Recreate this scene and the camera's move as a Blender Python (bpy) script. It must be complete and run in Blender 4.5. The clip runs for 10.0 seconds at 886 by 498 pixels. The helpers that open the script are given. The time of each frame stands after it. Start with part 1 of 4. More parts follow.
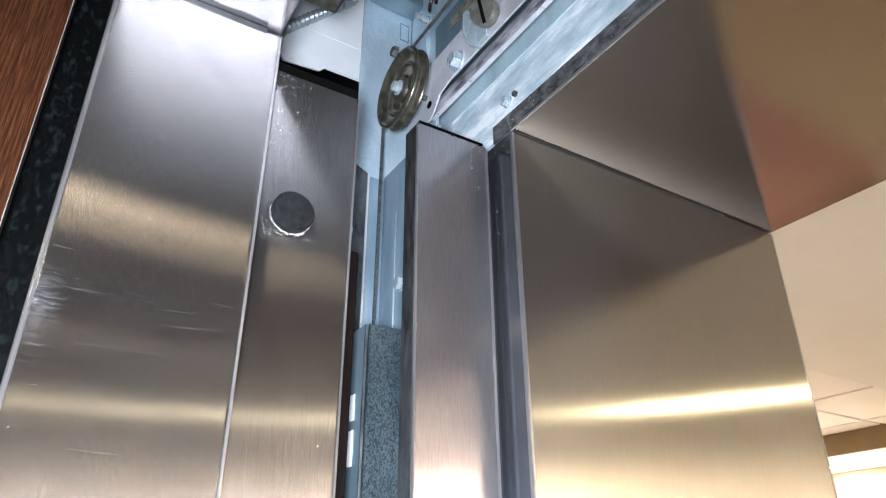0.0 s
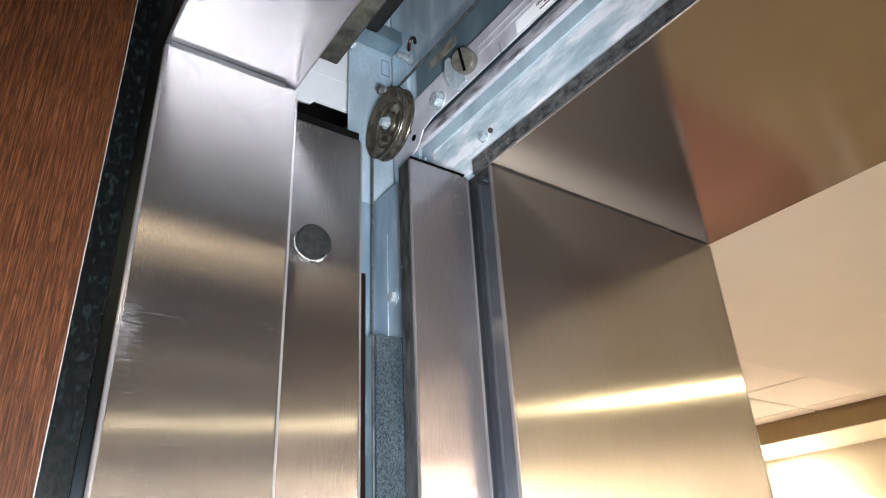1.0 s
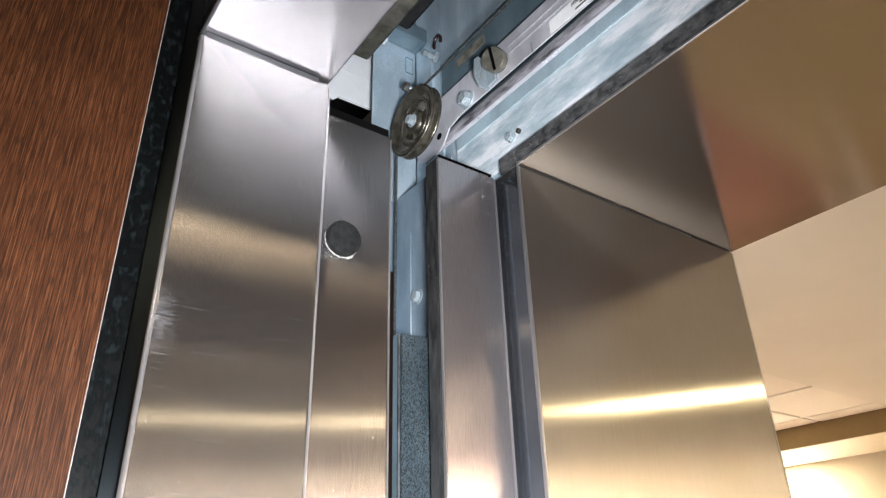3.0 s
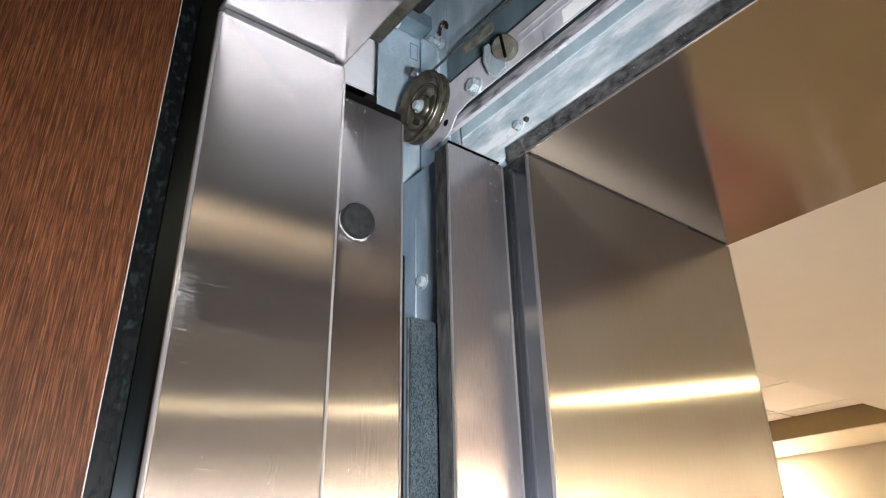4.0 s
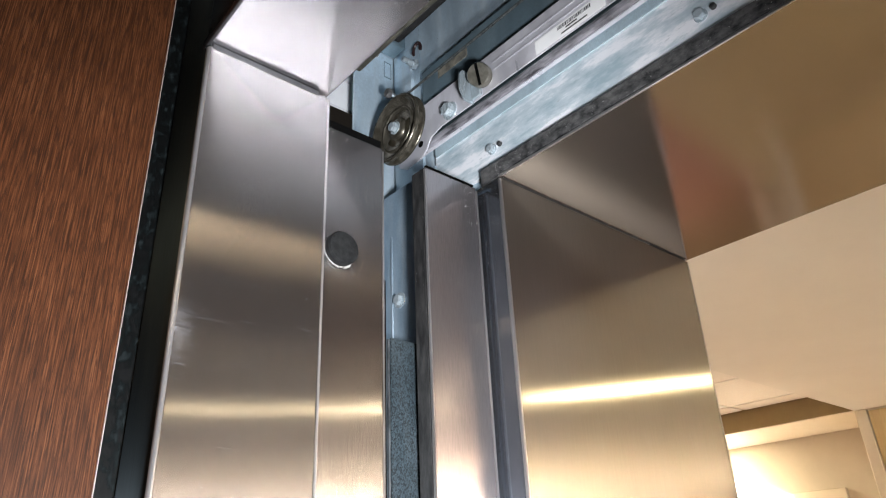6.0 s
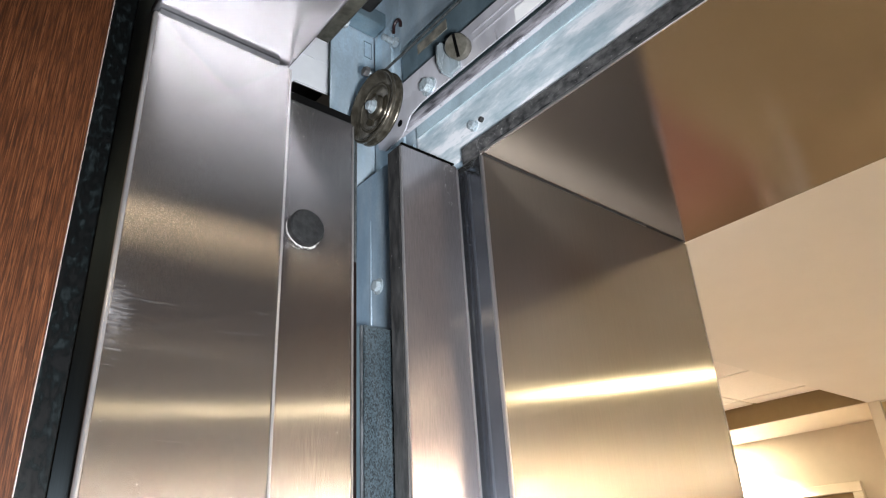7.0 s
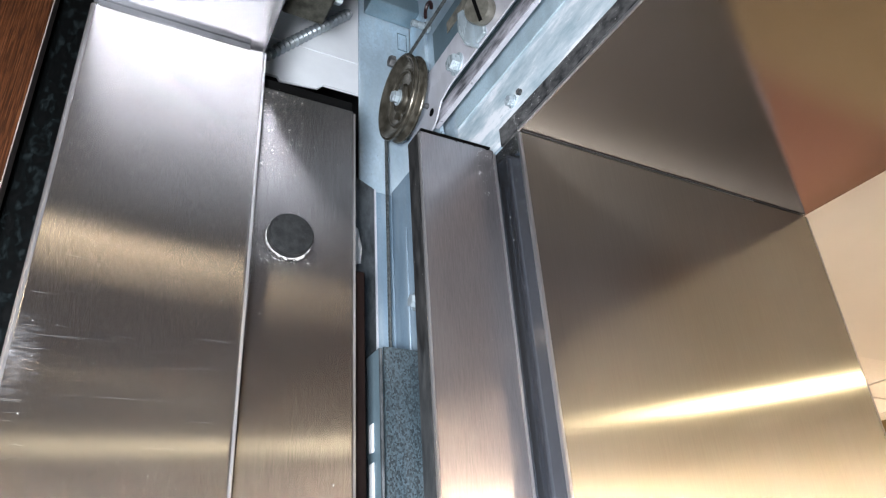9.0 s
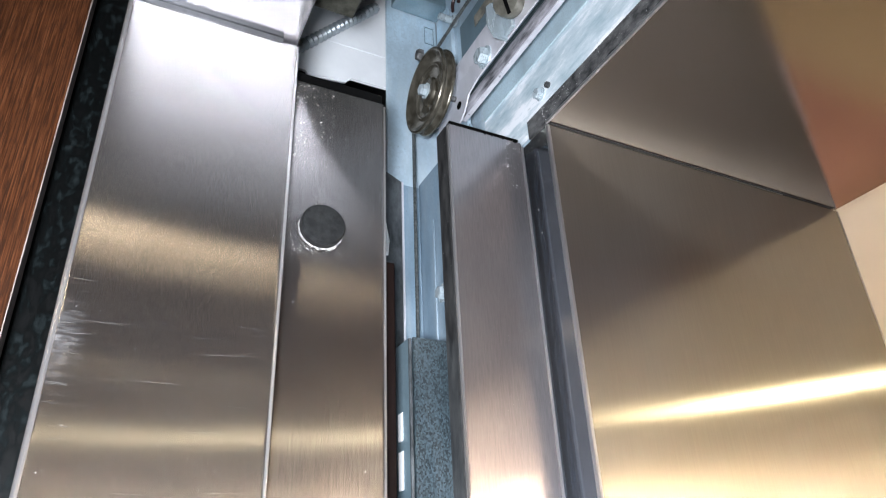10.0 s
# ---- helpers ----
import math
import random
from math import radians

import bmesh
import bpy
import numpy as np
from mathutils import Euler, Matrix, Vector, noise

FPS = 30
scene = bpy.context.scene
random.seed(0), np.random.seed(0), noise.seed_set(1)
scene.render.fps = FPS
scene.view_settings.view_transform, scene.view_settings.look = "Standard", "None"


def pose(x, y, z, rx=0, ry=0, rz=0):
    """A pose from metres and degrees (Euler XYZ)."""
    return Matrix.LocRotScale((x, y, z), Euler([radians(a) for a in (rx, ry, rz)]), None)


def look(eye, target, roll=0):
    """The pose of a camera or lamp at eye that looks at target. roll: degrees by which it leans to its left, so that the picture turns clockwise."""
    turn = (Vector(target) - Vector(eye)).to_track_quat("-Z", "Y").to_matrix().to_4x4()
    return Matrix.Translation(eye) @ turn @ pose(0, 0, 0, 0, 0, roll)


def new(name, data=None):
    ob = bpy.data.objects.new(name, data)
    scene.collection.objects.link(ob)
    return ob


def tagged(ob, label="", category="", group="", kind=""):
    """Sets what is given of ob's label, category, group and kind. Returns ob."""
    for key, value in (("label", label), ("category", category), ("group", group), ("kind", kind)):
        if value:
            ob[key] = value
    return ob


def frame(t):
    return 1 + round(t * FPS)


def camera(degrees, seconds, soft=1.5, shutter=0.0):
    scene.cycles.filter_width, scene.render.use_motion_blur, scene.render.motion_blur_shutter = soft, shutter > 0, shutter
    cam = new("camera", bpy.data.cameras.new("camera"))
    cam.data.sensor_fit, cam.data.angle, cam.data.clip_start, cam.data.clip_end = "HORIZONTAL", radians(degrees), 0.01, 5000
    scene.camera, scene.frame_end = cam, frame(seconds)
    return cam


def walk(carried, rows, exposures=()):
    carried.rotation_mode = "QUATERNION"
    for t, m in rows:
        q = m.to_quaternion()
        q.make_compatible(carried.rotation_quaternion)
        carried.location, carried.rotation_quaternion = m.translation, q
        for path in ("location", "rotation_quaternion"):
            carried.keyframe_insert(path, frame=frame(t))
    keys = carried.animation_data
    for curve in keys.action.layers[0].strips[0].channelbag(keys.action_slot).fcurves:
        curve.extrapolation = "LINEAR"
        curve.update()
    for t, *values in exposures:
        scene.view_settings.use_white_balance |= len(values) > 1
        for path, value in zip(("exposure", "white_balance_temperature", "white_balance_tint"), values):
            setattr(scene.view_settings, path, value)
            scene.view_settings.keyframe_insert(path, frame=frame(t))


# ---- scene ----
cam = camera(65.6, 10.0, soft=1.2)
PATH = [
    (0, (-0.005, -0.006, 1.726), (0.941, 1.503, 2.636), -0.3),
    (0.2, (-0.043, -0.029, 1.705), (0.926, 1.455, 2.631), -2.2),
    (0.5, (-0.078, -0.051, 1.689), (0.929, 1.405, 2.618), -2.0),
    (1, (-0.085, -0.064, 1.699), (0.974, 1.368, 2.608), -3.2),
    (1.5, (-0.079, -0.061, 1.698), (0.966, 1.383, 2.606), -3.1),
    (2, (-0.082, -0.064, 1.702), (0.962, 1.385, 2.602), -2.7),
    (2.5, (-0.092, -0.057, 1.703), (0.952, 1.386, 2.611), -2.1),
    (4, (-0.124, -0.028, 1.697), (0.986, 1.381, 2.583), -1.2),
    (4.5, (-0.142, -0.032, 1.689), (1.016, 1.366, 2.527), -1.5),
    (5, (-0.165, -0.032, 1.690), (1.008, 1.364, 2.512), -1.6),
    (5.5, (-0.189, -0.036, 1.703), (0.986, 1.345, 2.549), -1.2),
    (6, (-0.160, -0.045, 1.711), (1.045, 1.295, 2.578), -2.7),
    (7.5, (-0.098, -0.018, 1.711), (1.079, 1.344, 2.583), -3.8),
    (8, (-0.086, -0.012, 1.711), (1.073, 1.362, 2.589), -4.3),
    (8.2, (-0.071, -0.021, 1.725), (1.065, 1.381, 2.593), -5.2),
    (8.5, (-0.027, -0.005, 1.725), (0.999, 1.440, 2.652), -6.0),
    (8.8, (0.004, 0.009, 1.743), (0.921, 1.517, 2.683), -4.4),
    (9, (0.020, 0.015, 1.740), (0.894, 1.543, 2.689), -4.0),
    (9.5, (0.022, 0.018, 1.739), (0.829, 1.585, 2.683), -2.9),
    (10, (0.013, 0.016, 1.736), (0.837, 1.577, 2.676), -2.8),
]
# the film's own exposure and white balance: cooler and brighter close to the gap, warmer further back
EXPOSURES = [(0, 2.06, 6150, 10), (0.5, 2.03, 6450, 11), (2, 1.98, 6650, 11), (4, 1.92, 6850, 12), (5.5, 1.88, 6800, 12), (7.5, 1.97, 6650, 11), (8.5, 2.07, 6500, 11), (9.5, 2.15, 6450, 11), (10, 2.15, 6450, 11)]
walk(cam, [(t, look(eye, target, roll)) for t, eye, target, roll in PATH], EXPOSURES)

# ---- world, lamps, exposure ----
world = bpy.data.worlds.new("world")
scene.world = world
world.use_nodes = True
world.node_tree.nodes["Background"].inputs[0].default_value = (0.9, 0.8, 0.7, 1)
world.node_tree.nodes["Background"].inputs[1].default_value = 0.004

WARM = (1.0, 0.96, 0.885)
SOFFIT_Z = 2.44
TILE_Z = 2.562


def lamp(name, kind, matrix, watts, colour, size, cone=0, blend=0.9):
    data = bpy.data.lights.new(name, kind)
    data.energy, data.color = watts, colour
    if kind == "AREA":
        data.size = size
    else:
        data.shadow_soft_size = size
    if cone:
        data.spot_size, data.spot_blend = radians(cone), blend
    ob = new(name, data)
    ob.matrix_world = matrix
    return ob


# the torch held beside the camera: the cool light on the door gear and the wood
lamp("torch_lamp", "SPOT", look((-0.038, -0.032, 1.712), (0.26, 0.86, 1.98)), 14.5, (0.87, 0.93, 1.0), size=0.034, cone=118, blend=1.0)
# the car's own ceiling lamps, behind the camera
CAR_LIGHTS = [(-0.40, -0.30, 2.36), (-1.20, -0.60, 2.36)]
for x, y, z in CAR_LIGHTS:
    lamp("car_ceiling_lamp", "SPOT", pose(x, y, z - 0.008), 2.0, (1.0, 0.83, 0.56), size=0.07, cone=160)

# those at y 4.10 and x 1.30 are unseen fill for tiles and mirrored wall
DOWNLIGHTS_AND_FILL = [(2.43, -0.94, SOFFIT_Z), (4.29, 2.44, SOFFIT_Z), (4.29, 4.10, SOFFIT_Z), (2.55, -3.05, SOFFIT_Z), (3.40, -3.05, SOFFIT_Z), (1.30, -2.70, SOFFIT_Z)]
for x, y, z in DOWNLIGHTS_AND_FILL:
    lamp("downlight_fill_lamp", "SPOT", pose(x, y, z - 0.008), 235.0, WARM, size=0.036, cone=163 if y < -2 else 153 if y < 0 else 122, blend=0.9 if y < 0 else 0.45)


# ---- materials ----
def material(name):
    mat = bpy.data.materials.new(name)
    mat.use_nodes = True
    return mat, mat.node_tree.nodes, mat.node_tree.links, mat.node_tree.nodes["Principled BSDF"]


def texcoord(nodes, links, scale, tilt=0.0):
    co = nodes.new("ShaderNodeTexCoord")
    mp = nodes.new("ShaderNodeMapping")
    mp.inputs["Scale"].default_value = scale
    if tilt:
        turned = nodes.new("ShaderNodeVectorRotate")
        turned.rotation_type = "Y_AXIS"
        turned.inputs["Angle"].default_value = radians(tilt)
        links.new(co.outputs["Object"], turned.inputs["Vector"])
        links.new(turned.outputs["Vector"], mp.inputs["Vector"])
        return mp.outputs["Vector"]
    links.new(co.outputs["Object"], mp.inputs["Vector"])
    return mp.outputs["Vector"]


def noise_of(nodes, links, scale, detail=4.0, rough=0.6, freq=1.0, tilt=0.0):
    n = nodes.new("ShaderNodeTexNoise")
    n.inputs["Scale"].default_value = freq
    n.inputs["Detail"].default_value = detail
    n.inputs["Roughness"].default_value = rough
    links.new(texcoord(nodes, links, scale, tilt), n.inputs["Vector"])
    return n.outputs["Fac"]


def ramp(nodes, links, fac, stops):
    r = nodes.new("ShaderNodeValToRGB")
    while len(r.color_ramp.elements) < len(stops):
        r.color_ramp.elements.new(0.5)
    for e, (p, c) in zip(r.color_ramp.elements, stops):
        e.position = p
        e.color = (*c, 1) if len(c) == 3 else c
    links.new(fac, r.inputs["Fac"])
    return r.outputs["Color"]


def mix(nodes, links, fac, a, b):
    m = nodes.new("ShaderNodeMix")
    m.data_type = "RGBA"
    if isinstance(fac, float):
        m.inputs[0].default_value = fac
    else:
        links.new(fac, m.inputs[0])
    for v, s in ((a, m.inputs[6]), (b, m.inputs[7])):
        if isinstance(v, tuple):
            s.default_value = (*v, 1)
        else:
            links.new(v, s)
    return m.outputs[2]


def bump(nodes, links, height, strength, distance, bsdf):
    b = nodes.new("ShaderNodeBump")
    b.inputs["Strength"].default_value = strength
    b.inputs["Distance"].default_value = distance
    links.new(height, b.inputs["Height"])
    links.new(b.outputs["Normal"], bsdf.inputs["Normal"])


def grey(v):
    return (v, v, v)


def maths(nodes, links, op, a, b=0.0, clamp=False):
    m = nodes.new("ShaderNodeMath")
    m.operation, m.use_clamp = op, clamp
    for v, k in ((a, 0), (b, 1)):
        if isinstance(v, (int, float)):
            m.inputs[k].default_value = v
        else:
            links.new(v, m.inputs[k])
    return m.outputs[0]


def brushed(name, grain, axis, base=(0.50, 0.435, 0.335), core=0.11, spread=0.28, scratch=None, wear=0.2, smudge=False, share=0.42, contrast=0.2, hairs=1.0, pull=-0.84, clear=-0.65, relief=0.04, sharp=0.2):
    """Brushed stainless steel: a fairly clear reflection under a lobe that spreads it across the brush lines.
    grain: noise scale, small along the lines; axis: of the radial tangent; scratch: noise scale of stray scratches."""
    mat, nodes, links, bsdf = material(name)
    out = nodes["Material Output"]
    nodes.remove(bsdf)
    fine = noise_of(nodes, links, grain, 3.0, 0.8)
    cloud = noise_of(nodes, links, (7, 7, 5), 1.5, 0.5)
    col = ramp(nodes, links, fine, [(0.5 - sharp, tuple(v * (1 - contrast) for v in base)), (0.5 + sharp, tuple(min(1.0, v * (1 + contrast * 0.6)) for v in base))])
    smut = ramp(nodes, links, cloud, [(0.25, grey(0)), (0.85, grey(0.30))])
    col = mix(nodes, links, smut, col, (0.34, 0.32, 0.30))
    tangent = nodes.new("ShaderNodeTangent")
    tangent.direction_type, tangent.axis = "RADIAL", axis
    bp = nodes.new("ShaderNodeBump")
    bp.inputs["Strength"].default_value, bp.inputs["Distance"].default_value = relief, 0.0004
    links.new(fine, bp.inputs["Height"])
    lobes = []
    for rough, aniso in ((core, clear), (spread, pull)):
        g = nodes.new("ShaderNodeBsdfAnisotropic")
        g.distribution = "GGX"
        g.inputs["Anisotropy"].default_value = aniso
        links.new(col, g.inputs["Color"])
        links.new(tangent.outputs["Tangent"], g.inputs["Tangent"])
        links.new(bp.outputs["Normal"], g.inputs["Normal"])
        g.inputs["Roughness"].default_value = rough
        lobes.append(g)
    both = nodes.new("ShaderNodeMixShader")
    both.inputs[0].default_value = share
    links.new(lobes[0].outputs[0], both.inputs[1])
    links.new(lobes[1].outputs[0], both.inputs[2])
    # dull film of dust, scratches and smudges over the metal
    film = nodes.new("ShaderNodeBsdfDiffuse")
    film.inputs["Color"].default_value = (0.62, 0.60, 0.61, 1)
    amount = maths(nodes, links, "MULTIPLY", ramp(nodes, links, cloud, [(0.2, grey(0.04)), (0.85, grey(0.14))]), wear)
    if scratch:
        for tilt, seed, low, strength in ((6.0, (26, 26, 34), 0.64, 0.15), (12.0, (17, 17, 23), 0.67, 0.20), (-20.0, (31, 31, 19), 0.68, 0.22)):
            lines = noise_of(nodes, links, scratch, 2.0, 0.5, tilt=tilt)
            where = noise_of(nodes, links, seed, 2.0, 0.5)
            hair = ramp(nodes, links, lines, [(low, grey(0)), (low + 0.06, grey(strength * hairs))])
            mask = ramp(nodes, links, where, [(0.42, grey(0)), (0.60, grey(1))])
            amount = maths(nodes, links, "ADD", amount, maths(nodes, links, "MULTIPLY", hair, mask), True)
    specks = nodes.new("ShaderNodeTexVoronoi")
    specks.inputs["Scale"].default_value = 170.0
    links.new(texcoord(nodes, links, (1, 1, 1)), specks.inputs["Vector"])
    dots = ramp(nodes, links, specks.outputs["Distance"], [(0.020, grey(0.4 if scratch else 0.0)), (0.045, grey(0))])
    rare = ramp(nodes, links, noise_of(nodes, links, (9, 9, 9), 2.0, 0.5), [(0.42, grey(0)), (0.60, grey(1))])
    amount = maths(nodes, links, "ADD", amount, maths(nodes, links, "MULTIPLY", dots, rare), True)
    if smudge:
        xyz = nodes.new("ShaderNodeSeparateXYZ")
        links.new(texcoord(nodes, links, (1, 1, 1)), xyz.inputs[0])
        ragged = noise_of(nodes, links, (70, 70, 330), 6.0, 0.75)
        edge = maths(nodes, links, "SUBTRACT", maths(nodes, links, "MULTIPLY", ragged, 0.030), maths(nodes, links, "ADD", xyz.outputs["X"], 0.013))
        edge = maths(nodes, links, "MULTIPLY", edge, 70.0, True)
        band = maths(nodes, links, "SUBTRACT", 1.0, maths(nodes, links, "MULTIPLY", maths(nodes, links, "ABSOLUTE", maths(nodes, links, "SUBTRACT", xyz.outputs["Z"], 1.864)), 40.0), True)
        amount = maths(nodes, links, "ADD", amount, maths(nodes, links, "MULTIPLY", maths(nodes, links, "MULTIPLY", edge, band), ramp(nodes, links, noise_of(nodes, links, (120, 120, 420), 4.0, 0.7), [(0.42, grey(0.02)), (0.66, grey(0.17))])), True)
    top = nodes.new("ShaderNodeMixShader")
    links.new(amount, top.inputs[0])
    links.new(both.outputs[0], top.inputs[1])
    links.new(film.outputs[0], top.inputs[2])
    links.new(top.outputs[0], out.inputs["Surface"])
    return mat


# yellow base stands for the warm lobby that the jambs mirror
STEEL_V = brushed("gold_tinted_steel_upright", (1300, 1300, 24), "Z", base=(0.42, 0.374, 0.295), core=0.16, clear=-0.70, spread=0.331, pull=-0.82, share=0.28, wear=0.30, contrast=0.09)
STEEL_COLUMN = brushed("scratched_steel_upright", (2000, 2000, 160), "Z", base=(0.62, 0.575, 0.55), core=0.27, clear=-0.87, spread=0.42, pull=-0.66, share=0.12, scratch=(24, 24, 2700), wear=0.10, smudge=True, contrast=0.39, hairs=0.12, relief=0.004, sharp=0.12)
# base darker than the jambs', for the dim reflections in the landing head
STEEL_H = brushed("darkened_steel_level", (1300, 24, 1300), "Y", base=(0.262, 0.238, 0.238), core=0.09, spread=0.26, wear=0.16, share=0.03, contrast=0.09)
# base far darker than the column's, to offset the fixed torch's glare
STEEL_CAR_HEAD = brushed("darkened_steel_car_head", (24, 1300, 1300), "X", base=(0.225, 0.228, 0.248), core=0.26, clear=-0.55, spread=0.46, pull=-0.6, share=0.10, wear=0.20, contrast=0.1)
STEEL_DOOR = brushed("brushed_steel_door", (1200, 1200, 60), "Z", base=(0.60, 0.56, 0.545), core=0.235, clear=-0.83, spread=0.44, pull=-0.62, share=0.11, scratch=(1300, 1300, 24), wear=0.12, contrast=0.34, hairs=0.06)
STEEL_DOOR_OUTER = brushed("brushed_steel_outer_door", (1200, 1200, 60), "Z", base=(0.54, 0.475, 0.49), core=0.15, clear=-0.64, spread=0.42, pull=-0.66, share=0.26, scratch=(1300, 1300, 24), wear=0.50, contrast=0.25, hairs=0.06)
STEEL_FLANGE = brushed("dark_steel_flange", (1000, 1000, 40), "Z", base=(0.37, 0.43, 0.51), core=0.10, clear=-0.40, spread=0.53, pull=-0.72, share=0.08, scratch=(1300, 1300, 24), wear=0.20, hairs=0.05)
STEEL_BLACK = brushed("blackened_steel", (900, 900, 30), "Z", base=(0.055, 0.080, 0.096), core=0.30, clear=-0.70, spread=0.53, pull=-0.70, share=0.95, wear=0.06, contrast=0.2)
# paler steel under a dull film draws the highlights along rounded edges
STEEL_EDGE = brushed("worn_lit_steel_edge", (900, 900, 16), "Z", base=(0.62, 0.58, 0.57), core=0.32, spread=0.5, wear=1.0)


def galvanised(name, base, spangle=260.0, rough=0.42, dust=0.3, contrast=0.07):
    mat, nodes, links, bsdf = material(name)
    v = nodes.new("ShaderNodeTexVoronoi")
    v.inputs["Scale"].default_value = spangle
    links.new(texcoord(nodes, links, (1, 1, 0.7)), v.inputs["Vector"])
    sp = ramp(nodes, links, v.outputs["Color"], [(0.2, tuple(c * (1 - contrast) for c in base)), (0.8, tuple(min(1, c * (1 + contrast)) for c in base))])
    streak = noise_of(nodes, links, (60, 60, 9), 4.0, 0.6)
    dustm = ramp(nodes, links, streak, [(0.42, grey(0)), (0.72, grey(dust))])
    col = mix(nodes, links, dustm, sp, (0.62, 0.62, 0.60))
    stain = ramp(nodes, links, noise_of(nodes, links, (16, 16, 7), 3.0, 0.55), [(0.36, grey(0.0)), (0.62, grey(0.62))])
    col = mix(nodes, links, stain, col, tuple(c * 0.55 for c in base))
    pits = nodes.new("ShaderNodeTexVoronoi")
    pits.inputs["Scale"].default_value = 140.0
    links.new(texcoord(nodes, links, (1, 1, 1)), pits.inputs["Vector"])
    few = ramp(nodes, links, noise_of(nodes, links, (30, 30, 30), 1.0, 0.5), [(0.50, grey(0)), (0.60, grey(0.7))])
    dot = maths(nodes, links, "MULTIPLY", ramp(nodes, links, pits.outputs["Distance"], [(0.05, grey(1)), (0.08, grey(0))]), few)
    col = mix(nodes, links, dot, col, (0.10, 0.11, 0.115))
    links.new(col, bsdf.inputs["Base Color"])
    links.new(ramp(nodes, links, dustm, [(0.0, grey(0.45)), (0.6, grey(0.15))]), bsdf.inputs["Metallic"])
    links.new(ramp(nodes, links, streak, [(0.3, grey(rough - 0.07)), (0.7, grey(rough + 0.12))]), bsdf.inputs["Roughness"])
    bump(nodes, links, streak, 0.08, 0.001, bsdf)
    return mat


GALV = galvanised("galvanised_steel", (0.51, 0.64, 0.74), spangle=420.0, dust=0.42)
GALV_SPANGLE = galvanised("spangled_galvanised_steel", (0.155, 0.225, 0.265), spangle=800.0, rough=0.36, dust=0.1)
# base darkened for the inner door's shade, which the fixed torch lacks
TUBE = galvanised("shaded_coarse_spangled_steel", (0.040, 0.056, 0.066), spangle=950.0, rough=0.34, dust=0.04, contrast=0.75)
GALV_BLUE = galvanised("streaked_blue_galvanised_steel", (0.24, 0.33, 0.41), spangle=700.0, rough=0.38, dust=0.35)
GALV_STRIP = galvanised("smooth_galvanised_strip", (0.57, 0.70, 0.76), spangle=900.0, rough=0.4, dust=0.12)


def header_plate():
    mat, nodes, links, bsdf = material("smeared_galvanised_plate")
    smear = noise_of(nodes, links, (50, 14, 50), 6.0, 0.66)
    drag = noise_of(nodes, links, (60, 60, 300), 3.0, 0.6)
    spots = noise_of(nodes, links, (160, 130, 160), 4.0, 0.7)
    col = ramp(nodes, links, smear, [(0.36, (0.33, 0.43, 0.48)), (0.50, (0.53, 0.60, 0.64)), (0.60, (0.80, 0.81, 0.84))])
    col = mix(nodes, links, ramp(nodes, links, drag, [(0.64, grey(0.0)), (0.72, grey(0.5))]), col, (0.30, 0.35, 0.37))
    col = mix(nodes, links, ramp(nodes, links, spots, [(0.66, grey(0.0)), (0.74, grey(0.6))]), col, (0.34, 0.36, 0.37))
    links.new(col, bsdf.inputs["Base Color"])
    bsdf.inputs["Metallic"].default_value = 0.2
    links.new(ramp(nodes, links, smear, [(0.4, grey(0.32)), (0.6, grey(0.6))]), bsdf.inputs["Roughness"])
    bump(nodes, links, smear, 0.06, 0.001, bsdf)
    return mat


HEADER = header_plate()
GALV_LILAC = galvanised("zinc_plated_steel", (0.72, 0.71, 0.77), spangle=60.0, rough=0.32, dust=0.35)
ZINC = galvanised("zinc_bolt", (0.44, 0.51, 0.55), spangle=500.0, rough=0.24, dust=0.1)

CONDUIT = galvanised("dull_zinc_conduit", (0.34, 0.38, 0.41), spangle=300.0, rough=0.36, dust=0.2)


def plain(name, a, b, scale, rough=0.6, metal=0.0, detail=5.0, bumpy=0.1, spec=0.5):
    mat, nodes, links, bsdf = material(name)
    n = noise_of(nodes, links, scale, detail, 0.65)
    links.new(ramp(nodes, links, n, [(0.35, a), (0.68, b)]), bsdf.inputs["Base Color"])
    bsdf.inputs["Roughness"].default_value = rough
    bsdf.inputs["Metallic"].default_value = metal
    bsdf.inputs["Specular IOR Level"].default_value = spec
    if bumpy:
        bump(nodes, links, n, bumpy, 0.001, bsdf)
    return mat


